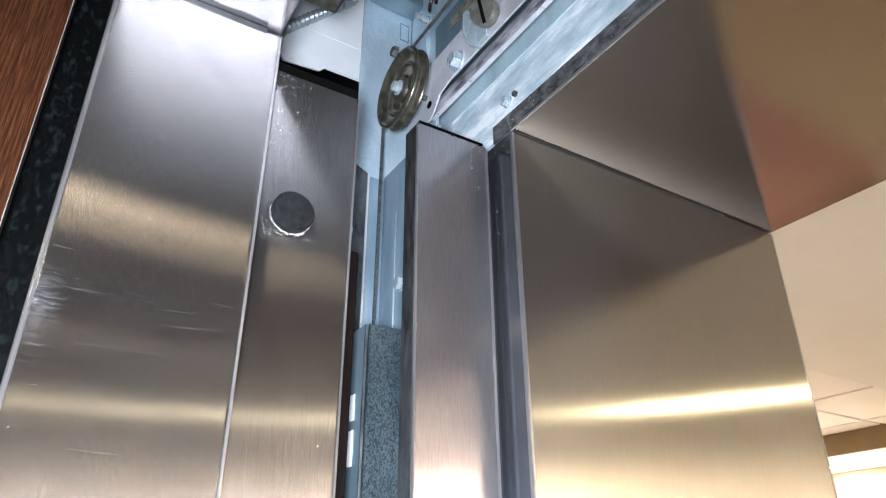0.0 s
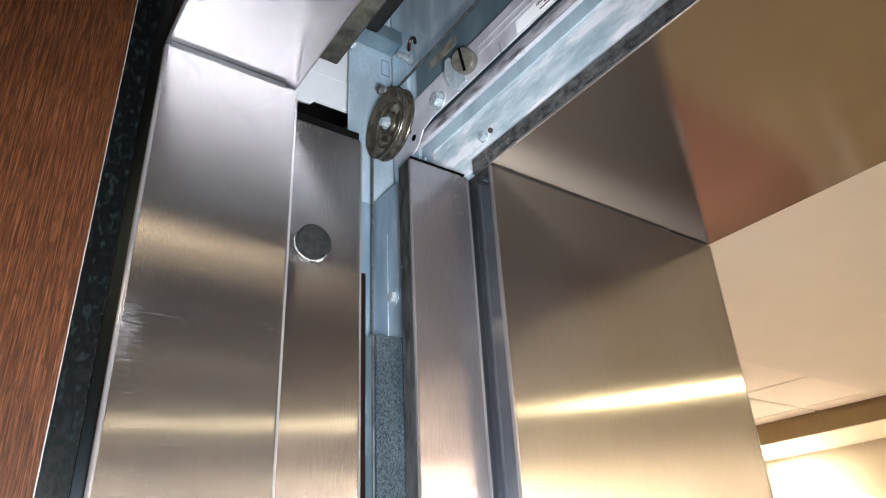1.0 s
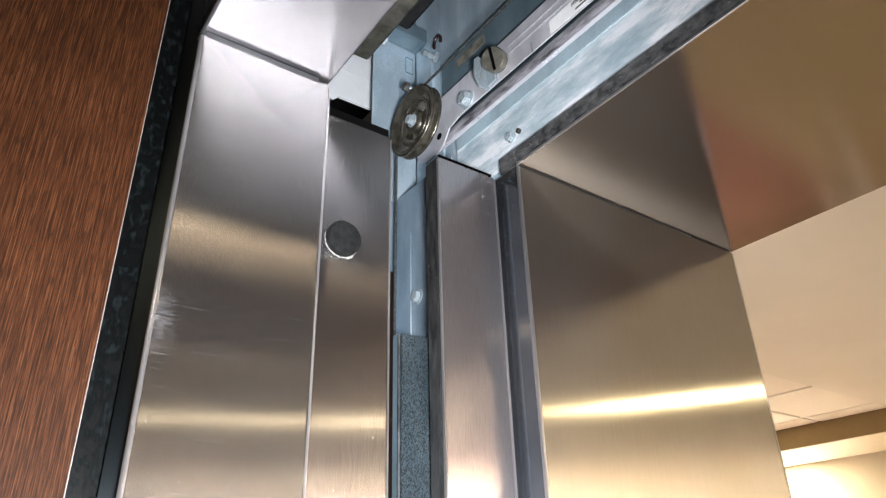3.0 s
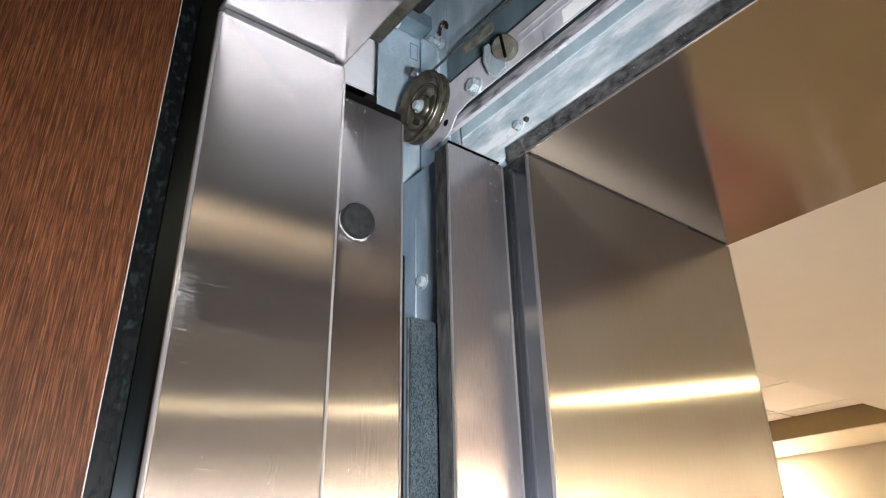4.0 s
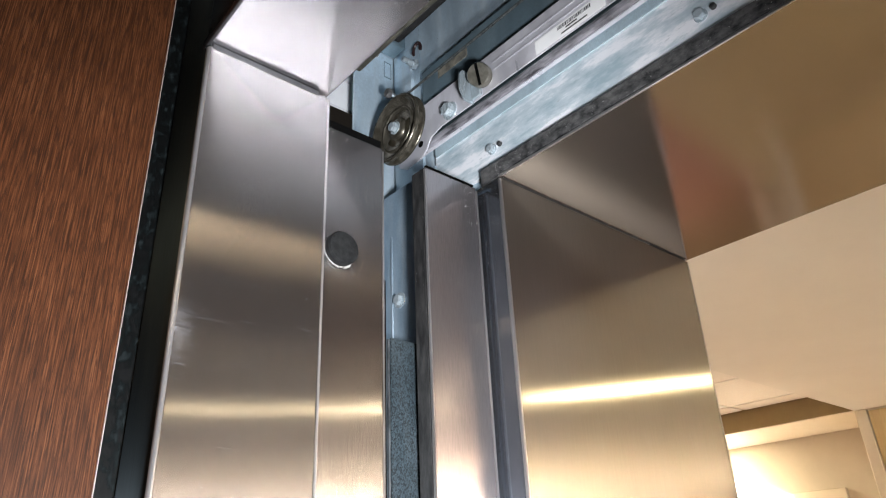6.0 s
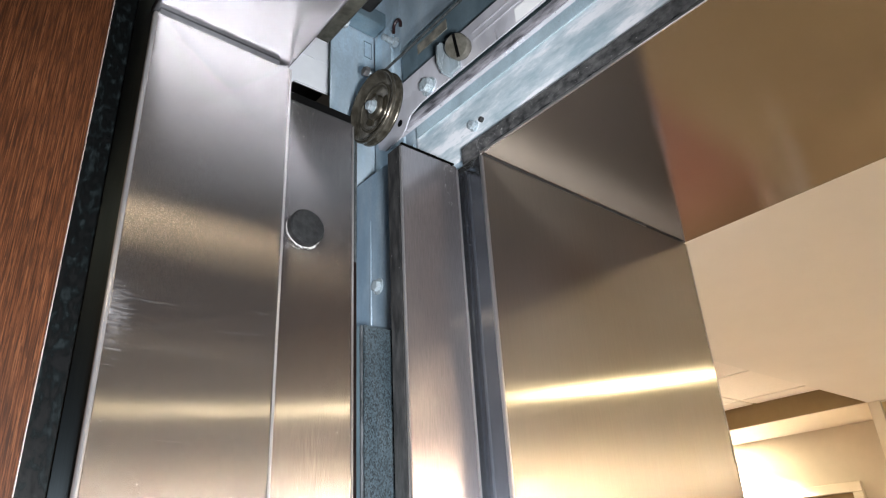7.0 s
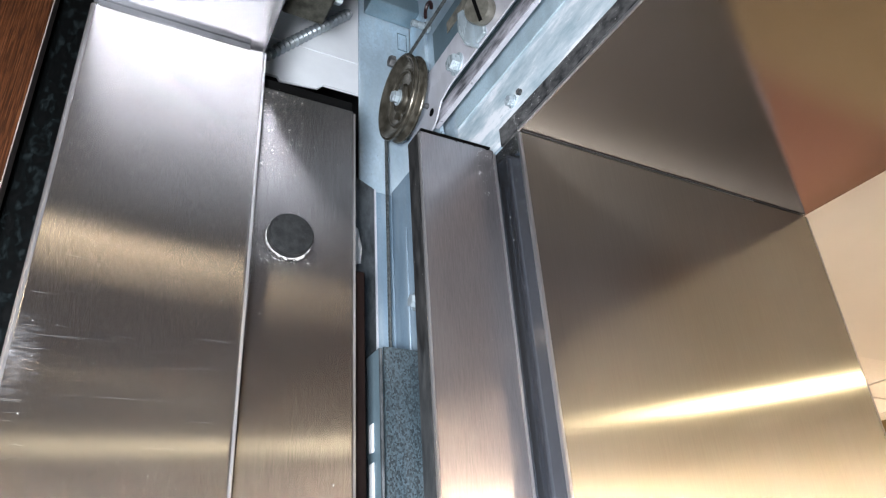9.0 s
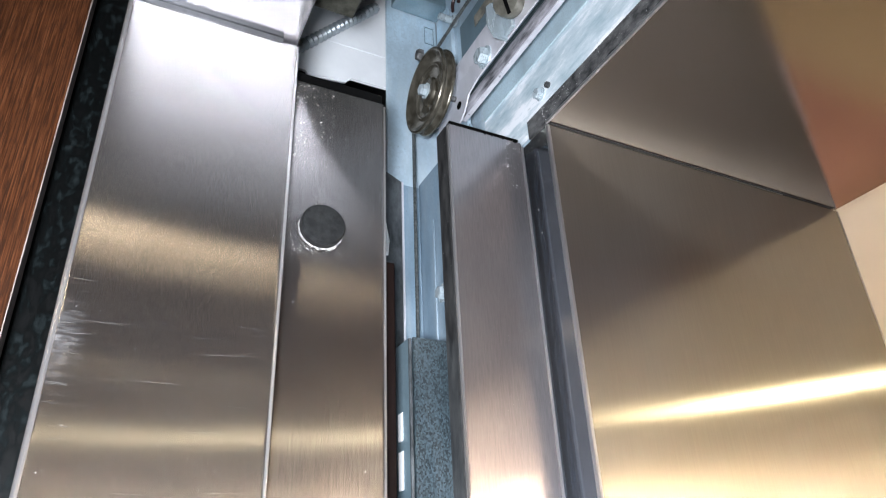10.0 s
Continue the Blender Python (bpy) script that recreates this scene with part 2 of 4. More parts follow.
def wood_laminate():
    mat, nodes, links, bsdf = material("dark_wood_laminate")
    fine = noise_of(nodes, links, (1250, 1250, 22.0), 2.4, 0.5)
    broad = noise_of(nodes, links, (60, 60, 4.0), 4.0, 0.60)
    pores = noise_of(nodes, links, (1000, 1000, 55), 3.0, 0.6)
    flecks = noise_of(nodes, links, (110, 110, 34), 4.0, 0.65)
    col = ramp(nodes, links, fine, [(0.34, (0.015, 0.0052, 0.0022)), (0.47, (0.0325, 0.0109, 0.0045)), (0.55, (0.046, 0.0156, 0.0064)), (0.68, (0.070, 0.0262, 0.0112))])
    tone = ramp(nodes, links, broad, [(0.30, grey(0.80)), (0.70, grey(1.05))])
    m = nodes.new("ShaderNodeMix")
    m.data_type, m.blend_type = "RGBA", "MULTIPLY"
    m.inputs[0].default_value = 1.0
    links.new(col, m.inputs[6])
    links.new(tone, m.inputs[7])
    col = mix(nodes, links, ramp(nodes, links, pores, [(0.40, grey(0.85)), (0.50, grey(0.0))]), m.outputs[2], (0.013, 0.0052, 0.0028))
    col = mix(nodes, links, ramp(nodes, links, flecks, [(0.54, grey(0.0)), (0.74, grey(0.50))]), col, (0.022, 0.0085, 0.0042))
    links.new(col, bsdf.inputs["Base Color"])
    bsdf.inputs["Roughness"].default_value = 0.55
    bsdf.inputs["Specular IOR Level"].default_value = 0.045
    bump(nodes, links, fine, 0.12, 0.0006, bsdf)
    return mat


def black_dusty():
    mat, nodes, links, bsdf = material("dusty_black_paint")
    n = noise_of(nodes, links, (150, 150, 90), 5.0, 0.62)
    bsdf.inputs["Specular IOR Level"].default_value = 0.05
    links.new(ramp(nodes, links, n, [(0.34, (0.0070, 0.0088, 0.0092)), (0.43, (0.0034, 0.0044, 0.0046)), (0.49, (0.0014, 0.0016, 0.0016)), (0.76, (0.0012, 0.0013, 0.0014)), (0.80, (0.04, 0.045, 0.046))]), bsdf.inputs["Base Color"])
    links.new(ramp(nodes, links, n, [(0.45, grey(0.24)), (0.62, grey(0.6))]), bsdf.inputs["Roughness"])
    bump(nodes, links, n, 0.15, 0.001, bsdf)
    return mat


WOOD = wood_laminate()
BLACK_DUSTY = black_dusty()
BLACK = plain("black_paint", (0.012, 0.018, 0.020), (0.020, 0.029, 0.032), (60, 60, 12), rough=0.35, spec=0.4)
RUBBER = plain("black_rubber", (0.005, 0.005, 0.0055), (0.014, 0.0145, 0.0145), (160, 160, 160), rough=0.75, spec=0.10)
DARK_LIP = plain("dark_worn_lip", (0.022, 0.022, 0.023), (0.075, 0.073, 0.072), (140, 140, 40), rough=0.4, metal=0.5)
DARK_SEAL = plain("dark_brown_seal", (0.003, 0.0018, 0.0018), (0.006, 0.0035, 0.003), (50, 50, 10), rough=0.4, spec=0.06)
BRASS = plain("tarnished_brass", (0.155, 0.145, 0.115), (0.32, 0.305, 0.26), (90, 90, 90), rough=0.28, metal=0.72)
SHEAVE = plain("worn_bronze_steel", (0.070, 0.061, 0.044), (0.27, 0.245, 0.20), (120, 120, 120), rough=0.27, metal=0.78, detail=7.0)
BRASS_DARK = plain("oily_bronze", (0.045, 0.037, 0.022), (0.16, 0.13, 0.085), (70, 70, 70), rough=0.42, metal=0.9)
OLIVE = plain("mottled_olive_steel", (0.028, 0.028, 0.022), (0.10, 0.098, 0.082), (70, 70, 70), rough=0.5, metal=0.6)
GRIME = plain("grimy_dark_steel", (0.012, 0.013, 0.014), (0.17, 0.167, 0.165), (120, 75, 120), rough=0.5, metal=0.4, detail=9.0)
# grey lightened to make up for the torch's shadow on the hanger cover
GREY_PAINT = plain("lightened_grey_paint", (0.62, 0.63, 0.65), (0.70, 0.71, 0.73), (14, 14, 14), rough=0.5)
DARK = plain("dark_shaft_wall", (0.02, 0.02, 0.02), (0.05, 0.05, 0.05), (8, 8, 8), rough=0.8)
ROPE = plain("steel_rope", (0.022, 0.026, 0.027), (0.11, 0.12, 0.12), (300, 300, 300), rough=0.4, metal=0.45)
# near-black for solid pieces that stand for the shade inside gaps, slots and holes
VOID = plain("recess_shade", (0.0012, 0.0012, 0.0012), (0.002, 0.002, 0.002), (40, 40, 40), rough=0.9, bumpy=0.0, spec=0.05)
RAIL = plain("smudged_rail", (0.035, 0.035, 0.040), (0.46, 0.45, 0.49), (130, 22, 130), rough=0.35, metal=0.4, detail=7.0)
LABEL = plain("white_label", (0.82, 0.82, 0.82), (0.88, 0.88, 0.88), (40, 40, 40), rough=0.5, bumpy=0.0)
INK = plain("black_ink", (0.03, 0.03, 0.03), (0.05, 0.05, 0.05), (40, 40, 40), rough=0.6, bumpy=0.0)
RED_WIRE = plain("dark_red_insulation", (0.014, 0.006, 0.006), (0.030, 0.012, 0.012), (90, 90, 90), rough=0.45)
EDGE_BAND = plain("pale_laminate_edge", (0.11, 0.080, 0.068), (0.20, 0.16, 0.145), (60, 60, 60), rough=0.5)
STICKER = plain("worn_tan_sticker", (0.07, 0.07, 0.06), (0.22, 0.20, 0.16), (110, 110, 110), rough=0.6)
GRIT_GREY = plain("rubbed_grey_dirt", (0.06, 0.058, 0.056), (0.36, 0.35, 0.34), (380, 380, 380), rough=0.8)
SEAM = plain("soft_dark_seam", (0.028, 0.025, 0.024), (0.062, 0.056, 0.052), (60, 60, 60), rough=0.6)
JOINT_GREY = plain("grey_joint", (0.045, 0.045, 0.047), (0.10, 0.10, 0.105), (40, 40, 40), rough=0.5, metal=0.3)
SCUFFED = plain("scuffed_dark_zinc", (0.030, 0.034, 0.037), (0.12, 0.13, 0.14), (70, 70, 34), rough=0.42, metal=0.4, detail=7.0)
SCRATCH = plain("pale_scratch", (0.038, 0.037, 0.036), (0.11, 0.107, 0.105), (260, 260, 260), rough=0.7)
DUST = plain("pale_grit", (0.24, 0.236, 0.232), (0.54, 0.53, 0.52), (200, 200, 200), rough=0.85)
SOFFIT_PAINT = plain("warm_ceiling_paint", (0.82, 0.82, 0.80), (0.85, 0.85, 0.83), (3, 3, 3), rough=0.85)
WALL_PAINT = plain("beige_wall_paint", (0.58, 0.53, 0.45), (0.63, 0.575, 0.49), (4, 4, 4), rough=0.8)
# lighter than WALL_PAINT, to brighten the walls that the steel mirrors
LIGHTENED_WALL_PAINT = plain("lightened_wall_paint", (0.72, 0.65, 0.57), (0.77, 0.70, 0.62), (4, 4, 4), rough=0.75)
TRIM_PAINT = plain("cream_trim_paint", (0.74, 0.68, 0.58), (0.78, 0.72, 0.62), (6, 6, 6), rough=0.55)
TILE = plain("mineral_tile", (0.86, 0.85, 0.83), (0.92, 0.91, 0.89), (90, 90, 90), rough=0.9, detail=8.0)
BROWN_FACE = plain("brown_painted_face", (0.26, 0.19, 0.095), (0.31, 0.23, 0.115), (5, 5, 5), rough=0.7)
TAN_DOOR = plain("tan_door_veneer", (0.52, 0.40, 0.23), (0.62, 0.49, 0.30), (40, 40, 3), rough=0.5)
DARK_DOOR = plain("dark_brown_veneer", (0.095, 0.060, 0.034), (0.14, 0.088, 0.052), (50, 50, 4), rough=0.5)
RUG = plain("red_mirrored_floor", (0.095, 0.036, 0.019), (0.135, 0.055, 0.030), (60, 60, 60), rough=0.95)
SLATE = plain("dark_mirrored_floor", (0.026, 0.025, 0.026), (0.044, 0.042, 0.042), (9, 9, 9), rough=0.5)
CARPET = plain("golden_mirrored_floor", (0.125, 0.088, 0.038), (0.17, 0.122, 0.058), (30, 30, 30), rough=0.9)
CAR_FLOOR = plain("grey_floor_tile", (0.12, 0.11, 0.10), (0.20, 0.19, 0.17), (20, 20, 20), rough=0.5)


def glowing(name, colour, strength):
    mat, nodes, links, bsdf = material(name)
    bsdf.inputs["Emission Color"].default_value = (*colour, 1)
    bsdf.inputs["Emission Strength"].default_value = strength
    return mat


LENS = glowing("lamp_lens", (1.0, 0.87, 0.58), 330.0)
# dimmed lens, so that the jamb mirrors no second bright line
LENS_FAR = glowing("dimmed_lamp_lens", (1.0, 0.84, 0.55), 90.0)
CAR_LENS = glowing("car_lamp_lens", (1.0, 0.84, 0.60), 5.0)


# ---- mesh helpers ----
def box(bm, x0, x1, y0, y1, z0, z1, bevel=0.0, segments=1):
    made = bmesh.ops.create_cube(bm, size=1.0, matrix=Matrix.LocRotScale(((x0 + x1) / 2, (y0 + y1) / 2, (z0 + z1) / 2), None, (x1 - x0, y1 - y0, z1 - z0)))
    if bevel:
        edges = list({e for v in made["verts"] for e in v.link_edges})
        bmesh.ops.bevel(bm, geom=edges, offset=bevel, segments=segments, affect="EDGES", profile=0.5)
    return bm


def boxed(*args, **kw):
    return box(bmesh.new(), *args, **kw)


def lathe(bm, profile, m, steps=40, closed=True):
    """Turns (radius, height) pairs round the local z axis of m."""
    rings = []
    for r, h in profile:
        rings.append([bm.verts.new(m @ Vector((r * math.cos(a), r * math.sin(a), h))) for a in (2 * math.pi * i / steps for i in range(steps))])
    for a, b in zip(rings, rings[1:]):
        for i in range(steps):
            bm.faces.new((a[i], a[(i + 1) % steps], b[(i + 1) % steps], b[i]))
    for ring, flip in ((rings[0], True), (rings[-1], False)) if closed else ():
        bm.faces.new(ring[::-1] if flip else ring)
    return bm


def prism(bm, outline, depth, m):
    """Extrudes a flat outline of (u, v) by depth along the local z axis of m."""
    low = [bm.verts.new(m @ Vector((u, v, 0))) for u, v in outline]
    high = [bm.verts.new(m @ Vector((u, v, depth))) for u, v in outline]
    bm.faces.new(low[::-1])
    bm.faces.new(high)
    for i in range(len(low)):
        j = (i + 1) % len(low)
        bm.faces.new((low[i], low[j], high[j], high[i]))
    bmesh.ops.recalc_face_normals(bm, faces=bm.faces[:])
    return bm


def link(name, bm, mat, smooth=True):
    me = bpy.data.meshes.new(name)
    bm.normal_update()
    bm.to_mesh(me)
    bm.free()
    me.materials.append(mat)
    ob = new(name, me)
    if smooth:
        for p in me.polygons:
            p.use_smooth = True
        me.set_sharp_from_angle(angle=radians(38))
        # broad flat faces keep their true normal beside rounded edges
        for p in me.polygons:
            if max(abs(c) for c in p.normal) > 0.9999 and p.area > 6e-5:
                p.use_smooth = False
    return ob


def part(name, bm, mat, parent, label=""):
    ob = link(name, bm, mat)
    ob.parent = parent
    ob.matrix_parent_inverse = parent.matrix_world.inverted()
    return tagged(ob, label=label)


def thing(name, place, label, category, group="", kind=""):
    ob = new(name)
    ob.empty_display_size = 0.02
    ob.matrix_world = pose(*place)
    return tagged(ob, label, category, group, kind)


def structure(name, bm, mat, label, category):
    return tagged(link(name, bm, mat), label, category, kind="structure")


AXIS_X = pose(0, 0, 0, 0, -90, 0)   # local z looks to -x
AXIS_Y = pose(0, 0, 0, 90, 0, 0)    # local z looks to -y


def at(x, y, z, turn):
    return Matrix.Translation((x, y, z)) @ turn


def hexagon(bm, radius, height, m, washer=0.0):
    if washer:
        lathe(bm, [(washer, 0), (washer, 0.0012), (0.001, 0.0014)], m, 20)
    lathe(bm, [(radius, 0.001), (radius, height * 0.85), (radius * 0.86, height)], m, 6)
    return bm


# ---- the plan: x out of the car, y to the doors' side, z up ----
SIDE = 0.3835       # face of the car's entrance column and of the landing jamb
FAR_SIDE = -0.836    # the same on the other side of the opening
COL0, COL1 = -0.013, 0.098
HEAD_Z = 2.104
JAMB0, JAMB1 = 0.3125, 0.684
LAND_Z = 2.10

# ---- setting: car ----
structure("car_floor", boxed(-1.75, 0.16, -1.0, 0.408, -0.04, 0.0), CAR_FLOOR, "dark grey tiled elevator car floor", "floor")
structure("car_ceiling", boxed(-1.75, -0.014, -1.0, 0.43, 2.36, 2.40), TRIM_PAINT, "pale painted elevator car ceiling", "ceiling")
wall = structure("car_wall_side", boxed(-1.75, -0.037, 0.408, 0.428, 0.0, 2.36), WOOD, "dark reddish-brown wood laminate car wall panel with fine upright grain", "wall panel")
part("edge_band", boxed(-0.0368, -0.0362, 0.4076, 0.428, 0.0, 2.36), EDGE_BAND, wall, "thin pale laminate edge")
structure("car_wall_back", boxed(-1.78, -1.75, -1.0, 0.43, 0.0, 2.36), WOOD, "dark wood laminate rear car wall", "wall panel")
structure("car_wall_opposite", boxed(-1.75, -0.03, -1.03, -1.0, 0.0, 2.36), WOOD, "dark wood laminate car wall facing the doors' side", "wall panel")
structure("reveal_strip", boxed(-0.12, COL0 - 0.0005, 0.446, 0.460, 0.0, 2.36), BLACK_DUSTY, "dusty black recessed reveal between wood panel and steel column", "trim")


entrance = thing("car_entrance", (0.04, 0.0, 0.0), "brushed stainless steel entrance surround of the elevator car, scratched and dusty", "door surround")


def column(y_face, side):
    """An entrance column of the car: folded steel sheet with a black inner side."""
    y0, y1 = sorted((y_face, y_face + side * 0.006))
    ob = part("column", boxed(COL0, COL1, y0, y1, 0.0, HEAD_Z - 0.002, bevel=0.0026, segments=5), STEEL_COLUMN, entrance, "brushed steel column with scratches and white smudges")
    y0, y1 = sorted((y_face + side * 0.0062, y_face + side * 0.0622))
    part("side_liner", boxed(COL0 + 0.0004, COL0 + 0.012, y0, y1, 0.0, 2.36), STEEL_BLACK, ob, "blackened steel side of the column")
    for x0, x1 in ((COL0 - 0.0008, COL0 + 0.0026), (COL1 - 0.0012, COL1 + 0.0006)):
        y0, y1 = sorted((y_face - side * 0.0006, y_face + side * 0.0050))
        part("worn_lit_edge", boxed(x0, x1, y0, y1, 0.0, HEAD_Z - 0.004, bevel=0.0008 if x1 - x0 < 0.003 else 0.0019, segments=4), STEEL_EDGE, ob, "rounded corner with its highlight in paler steel")


column(SIDE, 1)
column(FAR_SIDE, -1)
# unseen steel posts added over the dark gap that the near column mirrors
for x0, x1, back in ((0.1045, 0.176, 0.022), (0.236, 0.3105, 0.032)):
    part("unseen_post", boxed(x0, x1, FAR_SIDE - back - 0.03, FAR_SIDE - back, 0.0, HEAD_Z - 0.004, bevel=0.002), STEEL_V, entrance, "unseen steel post added to brighten what the column mirrors")
part("return_panel", boxed(COL0 + 0.001, 0.02, -1.0, FAR_SIDE - 0.017, 0.0, 2.36), STEEL_V, entrance)
head = part("head_panel", boxed(COL0, COL1, FAR_SIDE + 0.001, SIDE + 0.016, HEAD_Z, HEAD_Z + 0.012, bevel=0.002, segments=3), STEEL_CAR_HEAD, entrance, "matt brushed steel head panel, base darkened against the torch")
part("front_face", boxed(COL0 + 0.001, COL0 + 0.012, -1.0, SIDE + 0.0058, HEAD_Z + 0.0125, 2.36), BLACK, head, "black upright face of the head panel")
part("rear_fold", boxed(COL1 - 0.005, COL1 - 0.001, FAR_SIDE, SIDE + 0.015, HEAD_Z + 0.0125, 2.30), BLACK, head, "dark folded rear edge")
part("joint", boxed(COL0 + 0.003, COL1 - 0.011, SIDE - 0.0006, SIDE + 0.002, HEAD_Z - 0.0056, HEAD_Z - 0.0004, bevel=0.0005), JOINT_GREY, head, "dark seam where head meets column")

for x, y, z in CAR_LIGHTS:
    car_lamp = thing("car_ceiling_light", (x, y, z), "small round warm downlight in the car ceiling", "ceiling light", "downlights of the car")
    part("trim_ring", lathe(bmesh.new(), [(0.046, 0.0), (0.064, 0.0), (0.066, 0.002), (0.064, 0.004), (0.046, 0.004)], pose(x, y, z - 0.0045), 32, closed=False), TRIM_PAINT, car_lamp)
    part("lens", lathe(bmesh.new(), [(0.045, 0.0), (0.045, 0.001)], pose(x, y, z - 0.0035), 32), CAR_LENS, car_lamp, "glowing lamp lens")

# ---- setting: shaft between car and landing ----
structure("shaft_wall_side", boxed(0.02, 0.70, 1.55, 1.60, -0.2, 3.0), DARK, "dark side wall of the elevator shaft", "wall")
structure("shaft_wall_opposite", boxed(0.02, 0.32, -1.75, -1.70, -0.2, 3.0), DARK, "dark far wall of the elevator shaft", "wall")
structure("shaft_top", boxed(-0.02, 0.70, -1.75, 1.60, 3.0, 3.05), DARK, "dark top of the door gear space", "ceiling")
structure("shaft_car_side", boxed(-0.012, 0.015, SIDE + 0.078, 1.60, -0.2, 3.0), DARK, "dark outer side of the car wall", "wall")
structure("shaft_car_top", boxed(-0.012, 0.015, -1.75, SIDE + 0.05, 2.40, 3.0), DARK, "dark outer face above the car", "wall")
structure("sill", boxed(0.16, 0.70, -1.75, 1.60, -0.06, -0.001), GALV, "grooved metal door sills", "sill")

# ---- car door ----
cd = thing("sliding_door", (0.14, 0.42, 0.0), "opened inner sliding door with a brushed steel leading edge and rubber bumper", "elevator door")
part("panel", boxed(0.102, 0.174, 0.4065, 0.4085 + 0.9, 0.012, 2.0915, bevel=0.0024, segments=3), STEEL_DOOR, cd)
part("worn_lit_edge", boxed(0.1730, 0.1746, 0.4061, 0.4090, 0.012, 2.088, bevel=0.0007, segments=2), STEEL_EDGE, cd, "worn corner with its highlight in paler steel")
bm = lathe(bmesh.new(), [(0.0150, -0.001), (0.0152, 0.006), (0.0140, 0.0076), (0.0, 0.0078)][:3], at(0.1275, 0.4065, 1.9685, AXIS_Y), 40)
part("bumper", bm, RUBBER, cd, "round black rubber bumper")
part("top_gap", boxed(0.1025, 0.1725, 0.4085, 0.4130, 2.0920, 2.1000), VOID, cd, "black strip for the shade in the gap above the panel")
part("seal_strip", boxed(0.1745, 0.1875, 0.421, 0.46, 0.02, 1.961, bevel=0.001), DARK_SEAL, cd, "dark brown-black seal strip")
cover = thing("hanger_cover", (0.2, 0.6, 2.29), "grey sheet cover over the car door hanger, lightened against the torch shadow", "cover plate")
outline = [(0.03, 2.282), (0.158, 2.284), (0.161, 2.279), (0.205, 2.283), (0.212, 2.291), (0.40, 2.293), (0.40, 2.62), (0.03, 2.62)]
part("sheet", prism(bmesh.new(), outline, 0.004, at(0, 0.604, 0, AXIS_Y)), GREY_PAINT, cover)
part("crease", boxed(0.03, 0.40, 0.5992, 0.5998, 2.338, 2.3395), GREY_PAINT, cover)

# ---- car door track over the soffit edge ----
track = thing("car_door_track", (0.135, 0.2, 2.172), "mottled olive steel end of the car door track", "door track")
part("bar", boxed(0.112, 0.1475, -0.6, 0.409, 2.172, 2.205, bevel=0.002), OLIVE, track)
part("nut", hexagon(bmesh.new(), 0.0065, 0.010, at(0.1475, 0.392, 2.192, pose(0, 0, 0, 0, 90, 0))), ZINC, track, "bright hex nut")
part("guard", boxed(0.153, 0.180, -0.6, 0.386, 2.210, 2.242, bevel=0.003), RUBBER, track, "black guard strip")

# ---- flexible conduit ----
conduit = thing("flexible_conduit", (0.15, 0.44, 2.20), "ribbed galvanised flexible conduit", "conduit")
p0, p1 = Vector((0.126, 0.5935, 2.284)), Vector((0.240, 0.5935, 2.412))
prof = []
length = (p1 - p0).length
steps = int(length / 0.0011)
for i in range(steps + 1):
    s = i / steps
    prof.append((0.0056 + 0.0016 * math.sin(s * length / 0.0078 * 2 * math.pi), s * length))
turn = (p1 - p0).to_track_quat("Z", "Y").to_matrix().to_4x4()
part("tube", lathe(bmesh.new(), prof, Matrix.Translation(p0) @ turn, 18), CONDUIT, conduit)

# ---- landing door ----
ld = thing("sliding_door", (0.27, 0.43, 0.0), "opened outer sliding door with a worn brushed steel leading edge", "elevator door")
part("edge", boxed(0.234, 0.3072, 0.416, 0.420, 0.012, LAND_Z - 0.001, bevel=0.0016, segments=3), STEEL_DOOR_OUTER, ld)
chips = random.Random(31)
edge = [(0.2362 + 0.0676 * k / 30, LAND_Z - 0.0006 - 0.0030 * chips.random() ** 3) for k in range(31)]
part("top_gap", prism(bmesh.new(), [(0.3038, LAND_Z + 0.0014), (0.2362, LAND_Z + 0.0014)] + edge, 0.0030, at(0, 0.4190, 0, AXIS_Y)), VOID, ld, "ragged black strip for the shaded gap along the chipped top")
part("worn_lit_edge", boxed(0.3052, 0.3076, 0.4140, 0.4159, 0.012, LAND_Z - 0.006, bevel=0.0009, segments=4), STEEL_EDGE, ld, "worn corner with its highlight in paler steel")
part("worn_lit_edge", boxed(0.2335, 0.2358, 0.4153, 0.4185, 0.012, LAND_Z - 0.004, bevel=0.0010, segments=2), STEEL_EDGE, ld, "worn corner with its highlight in paler steel")
part("lip", boxed(0.2342, 0.2382, 0.4203, 0.438, 0.012, LAND_Z - 0.001, bevel=0.001), DARK_LIP, ld, "dark worn folded lip")
part("skin", boxed(0.303, 0.307, 0.4203, 1.45, 0.012, LAND_Z - 0.001), STEEL_DOOR, ld)
# bluish filler strip added so that the gap to the flange isn't black
part("gap_filler", boxed(0.3076, 0.3122, 0.4185, 0.4225, 0.012, LAND_Z - 0.035), STEEL_FLANGE, ld, "bluish steel filler added to lighten the gap beside the edge")
part("stiffener", boxed(0.275, 0.300, 0.60, 1.4, 0.05, 2.08), GALV, ld)

# ---- landing frame ----
frame_thing = thing("landing_door_frame", (0.5, 0.0, 0.0), "wide brushed stainless steel landing door frame", "door frame")


